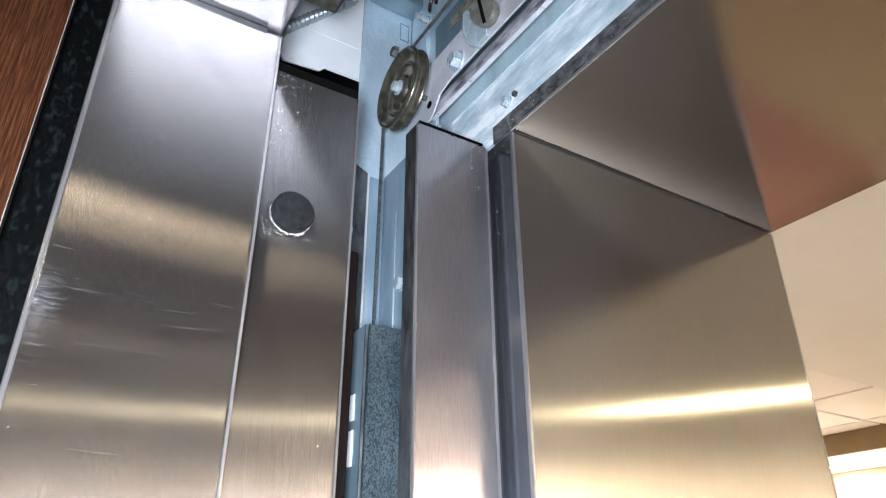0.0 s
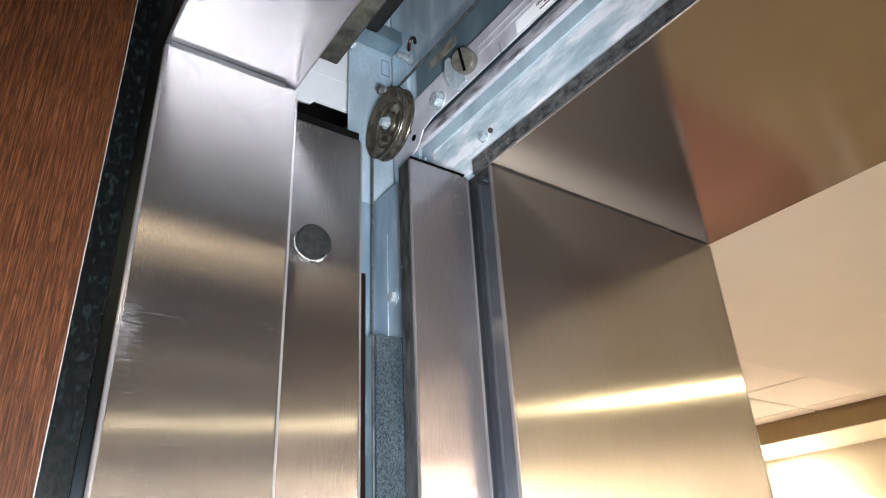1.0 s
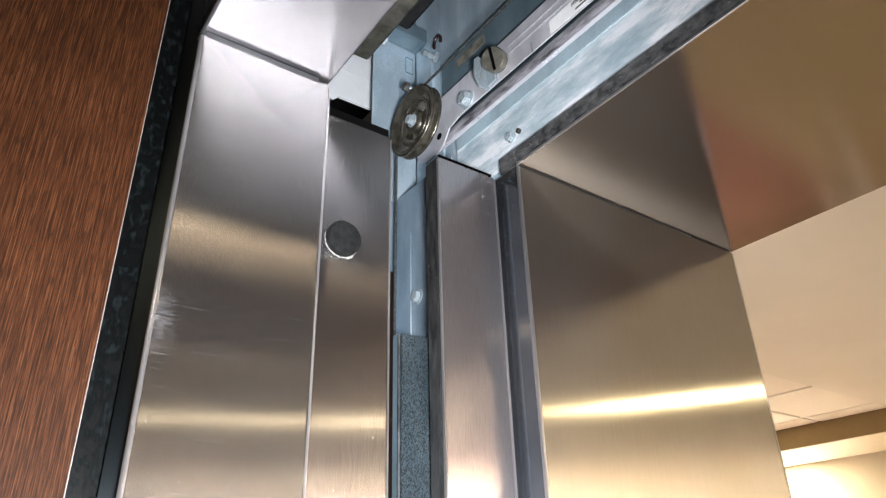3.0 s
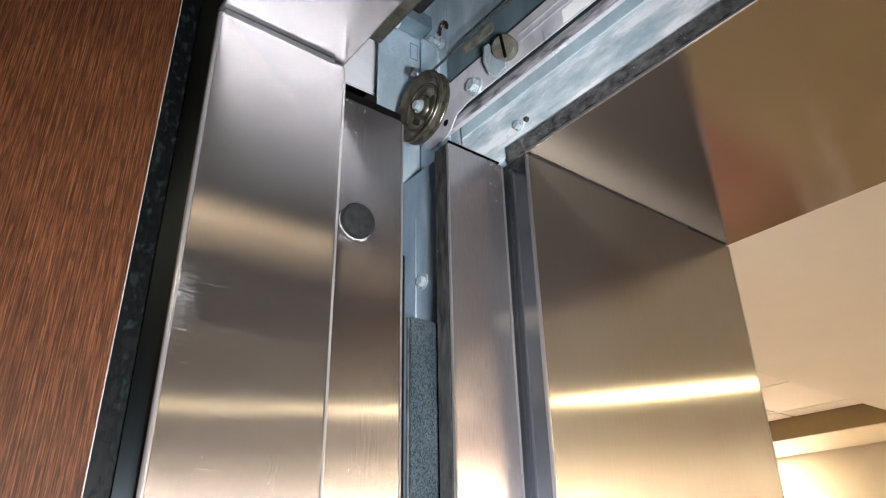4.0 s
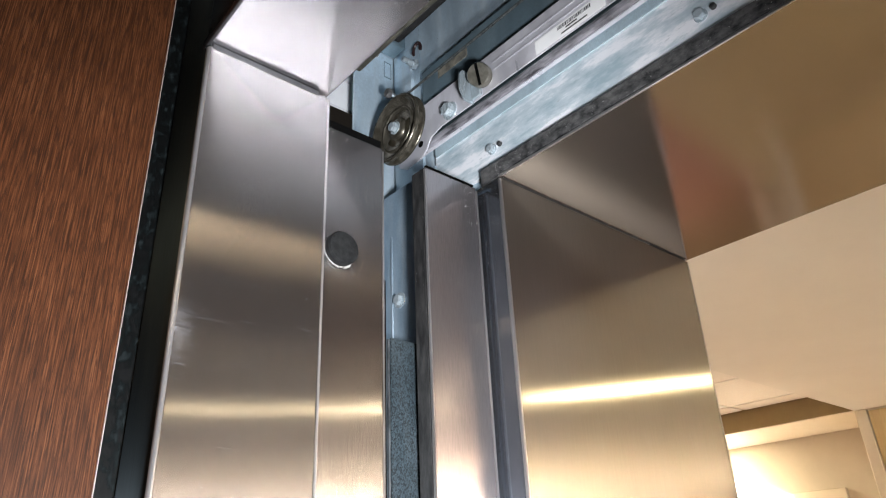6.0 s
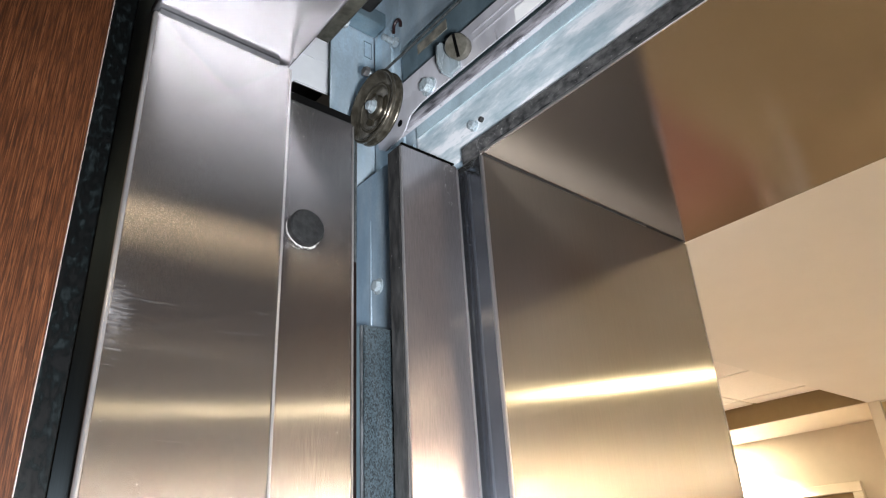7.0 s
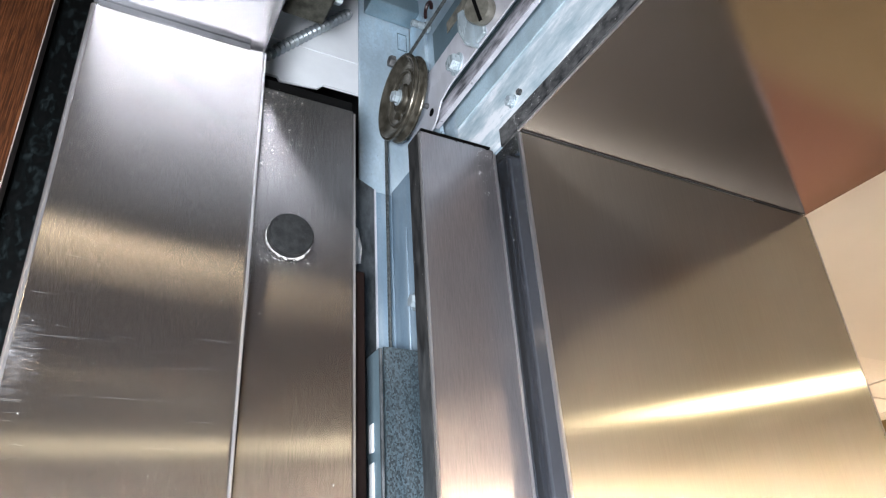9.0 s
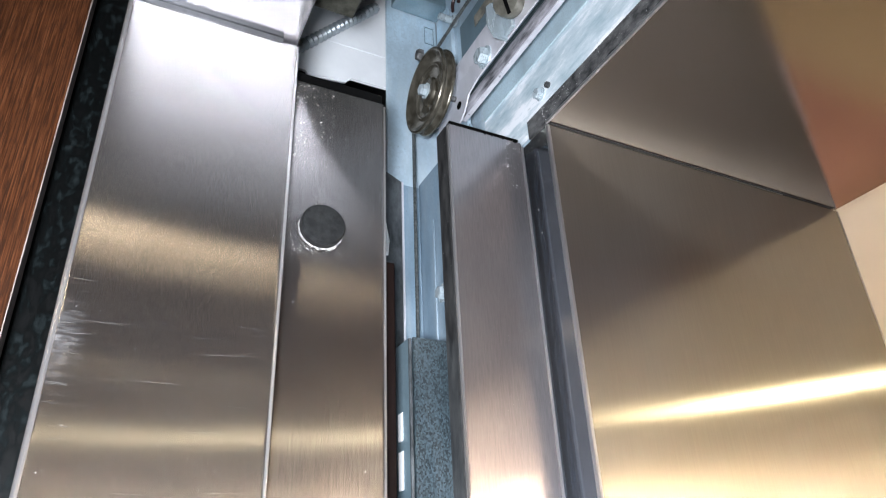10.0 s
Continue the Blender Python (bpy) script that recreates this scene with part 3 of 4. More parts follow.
def jamb(y_face, side):
    y0, y1 = sorted((y_face, y_face + side * 0.003))
    ob = part("jamb", boxed(JAMB0, JAMB1, y0, y1, 0.0, LAND_Z - 0.0015, bevel=0.0012, segments=2), STEEL_V, frame_thing)
    y0, y1 = sorted((y_face + side * 0.0032, y_face + side * 0.075))
    part("flange", boxed(JAMB0 + 0.002, JAMB0 + 0.005, y0, y1, 0.0, LAND_Z + 0.001), STEEL_FLANGE, ob, "narrow dark steel flange facing the shaft")
    part("worn_lit_edge", boxed(JAMB0 - 0.0010, JAMB0 + 0.0022, *sorted((y_face - side * 0.0006, y_face + side * 0.0029)), 0.0, LAND_Z - 0.002, bevel=0.0008, segments=2), STEEL_EDGE, ob, "worn corner edge with its highlight in paler steel")
    part("outer_edge", boxed(JAMB1 - 0.0006, JAMB1 + 0.0009, *sorted((y_face - side * 0.0005, y_face + side * 0.0028)), 0.0, LAND_Z - 0.002, bevel=0.0006, segments=2), STEEL_EDGE, ob, "outer corner edge with its highlight in paler steel")
    y0, y1 = sorted((y_face + side * 0.0032, y_face + side * 0.05))
    part("hall_return", boxed(JAMB1 - 0.004, JAMB1 + 0.0005, y0, y1, 0.0, LAND_Z + 0.05), STEEL_V, ob)


jamb(SIDE, 1)
jamb(FAR_SIDE, -1)
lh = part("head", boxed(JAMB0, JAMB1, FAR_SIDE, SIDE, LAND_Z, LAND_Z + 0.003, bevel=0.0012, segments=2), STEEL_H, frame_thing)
part("flange", boxed(JAMB0 + 0.0015, JAMB0 + 0.0045, FAR_SIDE - 0.05, SIDE + 0.030, LAND_Z + 0.0032, LAND_Z + 0.0220), GRIME, lh, "grimy dark upturned flange")
part("worn_lit_edge", boxed(JAMB0 - 0.0008, JAMB0 + 0.0014, FAR_SIDE, SIDE + 0.002, LAND_Z - 0.0006, LAND_Z + 0.0026, bevel=0.0008, segments=2), STEEL_EDGE, lh, "worn corner edge with its highlight in paler steel")
part("joint", boxed(JAMB0 + 0.003, JAMB1 - 0.002, SIDE - 0.0008, SIDE - 0.0002, LAND_Z - 0.0014, LAND_Z - 0.0004), SEAM, lh, "dark seam where head meets jamb")
part("hall_return", boxed(JAMB1 - 0.004, JAMB1 + 0.0005, FAR_SIDE - 0.05, SIDE + 0.05, LAND_Z + 0.0035, LAND_Z + 0.05), STEEL_V, lh)

# ---- landing door gear ----
gear = thing("landing_door_header", (0.31, 0.2, 2.13), "galvanised door header with a hanger track and bolts", "door gear")
part("header_plate", boxed(0.325, 0.329, -1.2, 0.50, 2.1222, 2.2300), HEADER, gear, "dusty smeared galvanised plate")
part("web_strip", boxed(0.3225, 0.3248, -1.2, 0.498, 2.1870, 2.2290, bevel=0.0006), GALV_STRIP, gear, "smooth pale blue galvanised strip")
bm = bmesh.new()
prism(bm, [(0.2893, 2.1828), (0.2900, 2.1800), (0.2925, 2.1784), (0.2985, 2.1780), (0.2992, 2.1830), (0.2893, 2.1860)], 1.7, at(0, 0.495, 0, AXIS_Y))
part("rail", bm, RAIL, gear, "worn smudged track rail")
part("rail_lip", boxed(0.2943, 0.2990, -1.2, 0.494, 2.1767, 2.1779), GALV_LILAC, gear, "paler rubbed lip of the rail")
part("groove", boxed(0.2882, 0.2990, -1.2, 0.466, 2.1862, 2.1895), BLACK, gear, "black gap under the hanger plate")
FACE_YZ = Matrix(((0, 0, 1, 0), (1, 0, 0, 0), (0, 1, 0, 0), (0, 0, 0, 1)))  # outline in y and z, depth along x
outline = [(-1.2, 2.1865), (0.440, 2.1865), (0.460, 2.1815), (0.470, 2.168), (0.478, 2.162), (0.508, 2.160), (0.520, 2.168), (0.526, 2.188), (0.512, 2.208), (0.480, 2.2335), (-1.2, 2.2335)]
part("hanger_plate", prism(bmesh.new(), outline, 0.0016, at(0.2835, 0, 0, FACE_YZ)), GALV_LILAC, gear, "zinc-plated hanger plate with a rounded end")
for z in (2.2085, 2.2185):
    part("fold", boxed(0.2824, 0.2834, -1.2, 0.352, z, z + 0.0022, bevel=0.0004), GALV_LILAC, gear, "pressed fold along the hanger plate")
part("back_plate", boxed(0.304, 0.308, -1.2, 0.4995, 2.198, 2.60), GALV, gear, "bluish galvanised back plate")
part("corner_plate", boxed(0.304, 0.308, 0.500, 0.556, 2.06, 2.60), GALV, gear, "bluish galvanised corner plate")
part("corner_flange", boxed(0.238, 0.3035, 0.5565, 0.5595, 2.11, 2.60, bevel=0.0008), GALV, gear, "folded galvanised corner")
part("cover_strip", boxed(0.2945, 0.2965, -1.2, 0.485, 2.236, 2.298), GALV_SPANGLE, gear, "dark blue-grey galvanised strip")
for y in (0.402, 0.140):
    part("bolt", hexagon(bmesh.new(), 0.0054, 0.0065, at(0.325, y, 2.1490, AXIS_X), 0.0064), ZINC, gear, "small zinc hex bolt")
    part("stud", lathe(bmesh.new(), [(0.0030, 0.0), (0.0030, 0.0030), (0.0024, 0.0036)], at(0.325, y - 0.0125, 2.1500, AXIS_X), 12), GRIME, gear, "dull stud end beside the bolt")
part("closing_plate", boxed(0.332, 0.334, 0.432, 0.60, 2.108, 2.30), GALV, gear, "galvanised plate closing the corner")
part("large_bolt", hexagon(bmesh.new(), 0.0085, 0.009, at(0.2835, 0.4245, 2.1975, AXIS_X), 0.0112), ZINC, gear, "large zinc hex bolt with washer")
part("cross_bolt", lathe(hexagon(bmesh.new(), 0.0075, 0.007, at(0.304, 0.507, 2.331, AXIS_X)), [(0.0042, 0.007), (0.0042, 0.022), (0.0032, 0.023)], at(0.304, 0.507, 2.331, AXIS_X), 16), ZINC, gear, "zinc bolt in the back plate")
part("cross_strap", boxed(0.243, 0.3038, 0.528, 0.555, 2.374, 2.398, bevel=0.002, segments=2), GALV_SPANGLE, gear, "dark galvanised cross strap")
rib = [(0.5480, 2.200), (0.5480, 2.352)] + [(0.5310 + 0.0170 * math.cos(radians(d)), 2.352 + 0.0150 * math.sin(radians(d))) for d in range(20, 161, 20)] + [(0.5140, 2.352), (0.5140, 2.200)]
part("pressed_rib", prism(bmesh.new(), rib, 0.0045, at(0.2994, 0, 0, FACE_YZ)), GALV, gear, "pressed galvanised rib with a rounded top")
part("small_sticker", boxed(0.2938, 0.2944, 0.401, 0.454, 2.2695, 2.2840), STICKER, gear, "small worn tan sticker")
bm = bmesh.new()
ring = []
for d in range(-20, 201, 20):
    c = Vector((0.300, 0.500 + 0.0075 * math.cos(radians(d)), 2.351 + 0.011 * math.sin(radians(d))))
    ring.append([bm.verts.new(c + Vector((0.0022 * math.cos(radians(k)), 0.0022 * math.sin(radians(k)) * math.cos(radians(d)), 0.0022 * math.sin(radians(k)) * math.sin(radians(d))))) for k in range(0, 360, 45)])
for p, q in zip(ring, ring[1:]):
    for k in range(8):
        bm.faces.new((p[k], p[(k + 1) % 8], q[(k + 1) % 8], q[k]))
part("wire_loop", bm, RED_WIRE, gear, "dark red insulated wire loop")
bm = bmesh.new()
for x0, x1, z0, z1 in ((0.287, 0.2876, 2.338, 2.362), (0.2984, 0.299, 2.338, 2.362), (0.287, 0.299, 2.3365, 2.3375), (0.287, 0.299, 2.3625, 2.3635)):
    box(bm, x0, x1, 0.5558, 0.5564, z0, z1)
part("slot_rim", bm, GALV_SPANGLE, gear, "pressed rectangular slot")

# stop bracket with a slotted knob on a bolt
stop = thing("stop_bracket", (0.28, 0.39, 2.2), "clear zinc bracket with a slotted tarnished brass stop knob", "bracket")
part("tab", prism(bmesh.new(), [(0.2835, 2.184), (0.2835, 2.217), (0.278, 2.224), (0.269, 2.224), (0.264, 2.217), (0.264, 2.196), (0.270, 2.184)], 0.0025, at(0, 0.388, 0, AXIS_Y)), ZINC, stop)
part("foot", boxed(0.2795, 0.2833, 0.3715, 0.3853, 2.1875, 2.208, bevel=0.0006), ZINC, stop)
KNOB = Matrix.Translation((0.2728, 0.3635, 2.2040)) @ Vector((-0.87, -0.34, -0.36)).to_track_quat("Z", "Y").to_matrix().to_4x4()
part("shank", lathe(bmesh.new(), [(0.0042, -0.016), (0.0042, 0.001)], KNOB, 16), ZINC, stop, "threaded zinc shank")
knob = part("knob", lathe(bmesh.new(), [(0.0120, -0.006), (0.0132, -0.005), (0.0132, 0.0045), (0.0122, 0.0058)], KNOB, 36), BRASS, stop, "tarnished brass knob")
bm = bmesh.new()
box(bm, -0.0017, 0.0017, -0.0126, 0.0126, 0.0050, 0.0062)
bmesh.ops.transform(bm, matrix=KNOB, verts=bm.verts[:])
part("slot", bm, VOID, knob, "screwdriver slot, its shade a black bar")
part("lock_nut", hexagon(bmesh.new(), 0.0068, 0.006, at(0.275, 0.395, 2.203, AXIS_Y)), ZINC, stop)

# inspection label
tag = thing("inspection_label", (0.283, 0.25, 2.19), "white adhesive label with a bar code on the hanger plate", "label")
part("paper", boxed(0.2829, 0.2833, 0.205, 0.292, 2.1875, 2.2045), LABEL, tag)
bm = bmesh.new()
rng = random.Random(4)
y = 0.262
while y > 0.222:
    w = rng.choice((0.0005, 0.0008, 0.0013))
    box(bm, 0.2826, 0.28285, y - w, y, 2.1978, 2.2022)
    y -= w + rng.choice((0.0006, 0.0009))
part("bar_code", bm, INK, tag)
bm = bmesh.new()
for y0, y1, z0 in ((0.226, 0.258, 2.1905), (0.238, 0.252, 2.1945)):
    box(bm, 0.2826, 0.28285, y0, y1, z0, z0 + 0.0016)
part("print_bar", bm, INK, tag)

# ---- sheave, rope and weight tube ----
sheave = thing("sheave", (0.255, 0.481, 2.195), "tarnished bronze-coloured grooved rope sheave", "pulley")
R = 0.0440
M = at(0.262, 0.486, 2.1945, AXIS_X)
def bead(radius, height, r, start, stop):
    return [(radius + r * math.cos(radians(d)), height + r * math.sin(radians(d))) for d in range(start, stop + 1, 30)]


rim = [(0.012, 0.0), (R - 0.005, 0.0)] + bead(R - 0.0020, 0.0020, 0.0020, -90, 90) + [(R - 0.0052, 0.0064), (R - 0.0052, 0.0078)] + bead(R - 0.0022, 0.0122, 0.0022, -90, 150)
rim += [(R - 0.0062, 0.0118), (R - 0.0080, 0.0098), (R - 0.0140, 0.0078)] + bead(R - 0.0165, 0.0084, 0.0014, 0, 180) + [(R - 0.0195, 0.0072), (0.0150, 0.0072), (0.0135, 0.0098), (0.0125, 0.0105), (0.004, 0.0105)]
part("wheel", lathe(bmesh.new(), rim, M, 64), SHEAVE, sheave)
for a in (20, 140, 260):
    bm = bmesh.new()
    outer, inner = 0.0215, 0.0150
    pts = [(outer * math.cos(radians(a + d)), outer * math.sin(radians(a + d))) for d in range(-24, 25, 8)] + [(inner * math.cos(radians(a + d)), inner * math.sin(radians(a + d))) for d in range(24, -25, -8)]
    part("opening", prism(bm, pts, 0.0014, M @ pose(0, 0, 0.0062)), BRASS_DARK, sheave, "dark oily recess in the wheel")
part("hub_bolt", hexagon(bmesh.new(), 0.0060, 0.0075, M @ pose(0, 0, 0.0108), 0.008), ZINC, sheave, "zinc hub bolt")
part("axle", lathe(bmesh.new(), [(0.0030, 0.0), (0.0030, 0.028)], at(0.289, 0.486, 2.1945, AXIS_X), 12), GRIME, sheave)
part("hole", lathe(bmesh.new(), [(0.0042, 0.0), (0.0042, 0.0006)], at(0.2834, 0.4785, 2.181, AXIS_X), 16), VOID, gear, "bolt hole, its shade a black disc")
pin = thing("retaining_pin", (0.26, 0.487, 2.249), "dark oily bolt that keeps the rope on the sheave", "bolt")
part("head", hexagon(bmesh.new(), 0.0062, 0.007, at(0.256, 0.5010, 2.2560, AXIS_X)), GRIME, pin)
part("shank", lathe(bmesh.new(), [(0.0035, 0.0), (0.0035, 0.048)], at(0.304, 0.5010, 2.2560, AXIS_X), 14), ZINC, pin)

GROOVE = R - 0.0035
rope = thing("closer_rope", (0.255, 0.48, 2.2), "twisted steel wire rope of the door closer over the sheave", "rope")
path = [Vector((0.2552, -1.1, 2.195 + GROOVE))]
path += [Vector((0.2552, 0.486 - 0.02 * (1 - i / 3), 2.195 + GROOVE)) for i in range(3)]
path += [Vector((0.2552, 0.486 + GROOVE * math.sin(radians(d)), 2.195 + GROOVE * math.cos(radians(d)))) for d in range(0, 91, 9)]
path += [Vector((0.2548, 0.5270, 2.12)), Vector((0.2535, 0.5265, 1.90))]


def strand(points, radius, twist, phase, wobble):
    curve = bpy.data.curves.new("strand", "CURVE")
    curve.dimensions, curve.bevel_depth, curve.bevel_resolution = "3D", radius, 1
    fine = []
    s = 0.0
    for a, b in zip(points, points[1:]):
        n = max(1, int((b - a).length / 0.0035))
        d = (b - a).normalized()
        side = d.cross(Vector((1, 0, 0))).normalized()
        up = Vector((1, 0, 0))
        for i in range(n):
            p = a.lerp(b, i / n)
            ang = phase + s / twist * 2 * math.pi
            fine.append(p + side * (wobble * math.cos(ang)) + up * (wobble * math.sin(ang)))
            s += (b - a).length / n
    sp = curve.splines.new("POLY")
    sp.points.add(len(fine) - 1)
    for q, v in zip(sp.points, fine):
        q.co = (*v, 1)
    ob = bpy.data.objects.new("strand", curve)
    scene.collection.objects.link(ob)
    me = bpy.data.meshes.new_from_object(ob)
    bpy.data.objects.remove(ob)
    me.materials.clear()
    me.materials.append(ROPE)
    out = new("strand", me)
    for p in me.polygons:
        p.use_smooth = True
    return out


for k in range(4):
    ob = strand(path, 0.00095, 0.0125, k * math.pi / 2, 0.0010)
    ob.parent = rope
    ob.matrix_parent_inverse = rope.matrix_world.inverted()

chan = thing("weight_channel", (0.26, 0.5, 0.0), "upright galvanised channel that guides the closer weight", "channel")
part("web", boxed(0.2715, 0.2745, 0.442, 0.553, 0.05, 2.128), GALV_BLUE, chan)
part("rib", boxed(0.2695, 0.2713, 0.520, 0.523, 1.90, 2.07, bevel=0.0006), GALV_BLUE, chan)
bm = bmesh.new()
prism(bm, [(0.188, 1.90), (0.252, 1.90), (0.252, 2.126), (0.234, 2.135), (0.188, 2.157)], 0.003, at(0, 0.5535, 0, AXIS_Y))
part("side_plate", bm, SCUFFED, chan, "dark scuffed side plate with a slanted top")
part("plate_edge", boxed(0.2506, 0.2528, 0.5488, 0.5503, 1.90, 2.1255, bevel=0.0004), GALV_LILAC, chan, "bright cut edge")
part("torn_sticker", prism(bmesh.new(), [(0.230, 2.078), (0.2335, 2.076), (0.2375, 2.055), (0.2360, 2.039), (0.230, 2.037)], 0.0006, at(0, 0.5503, 0, AXIS_Y)), LABEL, chan, "torn white sticker")
part("side_fold", boxed(0.2522, 0.2713, 0.5505, 0.5535, 1.90, 2.124, bevel=0.0008), GALV_BLUE, chan)
part("screw", hexagon(bmesh.new(), 0.0062, 0.006, at(0.2713, 0.5085, 1.988, AXIS_X), 0.0088), ZINC, chan, "zinc screw in the channel")
tube = thing("weight_tube", (0.24, 0.47, 0.0), "spangled galvanised sheet tube with an open top", "tube")
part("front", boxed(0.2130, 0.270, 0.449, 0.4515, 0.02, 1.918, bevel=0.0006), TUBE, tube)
part("side", boxed(0.2100, 0.2125, 0.4518, 0.500, 0.02, 1.917), GALV_SPANGLE, tube, "smooth side")
part("fold", boxed(0.2094, 0.2118, 0.4484, 0.4512, 0.02, 1.9165, bevel=0.0008, segments=2), SCUFFED, tube, "folded corner")
for z, hgt in ((1.845, 0.020), (1.812, 0.026), (1.70, 0.02)):
    part("tab", boxed(0.2092, 0.2099, 0.462, 0.470, z, z + hgt, bevel=0.0003), LABEL, tube, "pale punched tab")

# ---- grit that lies on the worn edges ----
def grit(name, parent, count, place, size, seed):
    """Crumbs of dirt stuck to a face: place(rng) gives a point and the face's way out."""
    rng = random.Random(seed)
    bm = bmesh.new()
    for _ in range(count):
        p, n = place(rng)
        r = 0.85 * size * (0.35 + rng.random() ** 3 * 1.4)
        m = Matrix.Translation(p) @ n.to_track_quat("Z", "Y").to_matrix().to_4x4() @ pose(0, 0, 0, 0, 0, rng.uniform(0, 360)) @ Matrix.Diagonal((r * rng.uniform(0.6, 1.8), r * rng.uniform(0.4, 0.9), r * 0.3, 1))
        bmesh.ops.create_icosphere(bm, subdivisions=1, radius=1.0, matrix=m)
    ob = part(name, bm, DUST, parent, "pale grit and dust crumbs")
    ob["kind"] = "stuff"
    return ob


OUT_Y = Vector((0, -1, 0))
OUT_X = Vector((-1, 0, 0))
grit("grit", cd, 320, lambda g: (Vector((0.103 + 0.030 * g.random() ** 1.6, 0.4063, 2.088 - 0.075 * g.random() ** 1.3)), OUT_Y), 0.00048, 11)
grit("grit", cd, 260, lambda g: (Vector((0.1275 + 0.011 * g.gauss(0, 1) - 0.003, 0.4063, 1.9525 + 0.0055 * g.gauss(0, 1))), OUT_Y), 0.00036, 12)
grit("grit", ld, 28, lambda g: (Vector((0.2341, 0.4205 + 0.017 * g.random(), 2.098 - 0.16 * g.random() ** 1.5)), OUT_X), 0.00035, 13)
grit("grit", ld, 110, lambda g: (Vector((0.2895 + 0.016 * g.random(), 0.4158, 2.098 - 0.05 * g.random() ** 1.6)), OUT_Y), 0.0005, 14)
grit("grit", frame_thing, 90, lambda g: (Vector((0.3143, 0.386 + 0.028 * g.random(), 2.10 - 0.14 * g.random() ** 1.4)), OUT_X), 0.0004, 15)
grit("grit", frame_thing, 220, lambda g: (Vector((0.3138, 0.39 - 0.33 * g.random() ** 2.2, 2.104 + 0.017 * g.random())), OUT_X), 0.0005, 16)

grit("grit", entrance, 280, lambda g: (Vector((COL0 + 0.006 + (COL1 - COL0 - 0.010) * g.random(), SIDE - 0.0002, 1.74 + 0.30 * g.random() ** 1.2)), OUT_Y), 0.00029, 17)
grit("grit", cd, 60, lambda g: (Vector((0.104 + 0.066 * g.random(), 0.4063, 1.74 + 0.36 * g.random())), OUT_Y), 0.00042, 18)


def scratches(parent, count, place, seed):
    """Shallow pale scratches in a face that looks to -y: slender slivers, most of them nearly level.
    place(rng) gives the middle, the length, the half width and the slope of one."""
    rng = random.Random(seed)
    bm = bmesh.new()
    for _ in range(count):
        p, length, half, slope = place(rng)
        along = Vector((math.cos(radians(slope)), 0, math.sin(radians(slope)))) * (length / 2)
        across = Vector((-along.z, 0, along.x)).normalized() * half
        bend = across * rng.uniform(-6, 6)
        ends = [bm.verts.new(p - along), bm.verts.new(p + along)]
        sides = [bm.verts.new(p + bend + across), bm.verts.new(p + bend - across), bm.verts.new(p + bend + OUT_Y * 0.00006)]
        for a, b in ((0, 2), (2, 1), (1, 0)):
            bm.faces.new((ends[0], sides[b], sides[a]))
            bm.faces.new((ends[1], sides[a], sides[b]))
    bmesh.ops.recalc_face_normals(bm, faces=bm.faces[:])
    ob = part("scratch_wear", bm, SCRATCH, parent, "fine pale scratches in the brushed steel")
    ob["kind"] = "stuff"


def column_scratch(g):
    kind = g.random()
    z = 1.745 + 0.235 * g.random() ** 1.1
    slope = g.gauss(-1.5, 3.0) if kind < 0.8 else g.uniform(-28, -12)
    length = 0.004 + 0.034 * g.random() ** 2.4
    middle = min(max(COL0 + 0.004 + length / 2, COL0 + (COL1 - COL0) * g.random()), COL1 - 0.004 - length / 2)
    return Vector((middle, SIDE - 0.00004, z)), length, 0.000025 + 0.00009 * g.random() ** 3, slope


scratches(entrance, 150, column_scratch, 41)
scratches(entrance, 1, lambda g: (Vector((0.040, SIDE - 0.00004, 1.8465)), 0.098, 0.00008, 0.4), 42)
scratches(entrance, 22, lambda g: (Vector((COL0 + 0.004 + 0.010 * g.random(), SIDE - 0.00004, 1.84 + 0.04 * g.gauss(0, 1))), 0.005 + 0.009 * g.random(), 0.00004 + 0.00008 * g.random(), g.gauss(-1, 4)), 43)
scratches(cd, 60, lambda g: (Vector((0.106 + 0.064 * g.random(), 0.40645, 1.74 + 0.33 * g.random())), 0.003 + 0.012 * g.random() ** 2, 0.00004 + 0.00008 * g.random() ** 2, g.choice((90, 88, 92, 84, 10))), 44)

# pale ring of rubbed dirt round the bumper's lower side
bm = bmesh.new()
rng = random.Random(21)
ring_in, ring_out = [], []
for d in range(165, 371, 7):
    w = 0.0002 + 0.0013 * math.sin(radians((d - 165) / 205 * 180)) * rng.uniform(0.1, 1.5)
    for r, row in ((0.0150, ring_in), (0.0152 + w, ring_out)):
        row.append((0.1275 + r * math.cos(radians(d)), 1.9685 + r * math.sin(radians(d))))
prism(bm, ring_in + ring_out[::-1], 0.0005, at(0, 0.4066, 0, AXIS_Y))
part("dirt_ring", bm, GRIT_GREY, cd, "pale rubbed dirt under the bumper")

# ---- setting: lobby ----
LOBBY_Y0, LOBBY_X1 = -3.25, 3.99
EDGE_Y = 1.302
BACK_X = 4.565
# unseen floors, split and coloured for what the steel head mirrors
structure("lobby_floor", boxed(0.70, 6.2, LOBBY_Y0, 0.10, -0.05, 0.0), SLATE, "unseen lobby floor, dark for its reflection in the steel", "floor")
structure("passage_floor", boxed(0.70, 6.2, 0.1005, 1.60, -0.05, 0.0), CARPET, "unseen passage floor, golden for its reflection in the steel", "floor")
structure("corridor_floor", boxed(0.70, 6.2, 1.6005, 5.2, -0.05, 0.0), RUG, "unseen corridor floor, red-brown for its reflection in the steel", "floor")
bm = bmesh.new()
box(bm, 0.70, 0.85, SIDE + 0.051, 5.2, 0.0, 2.70)
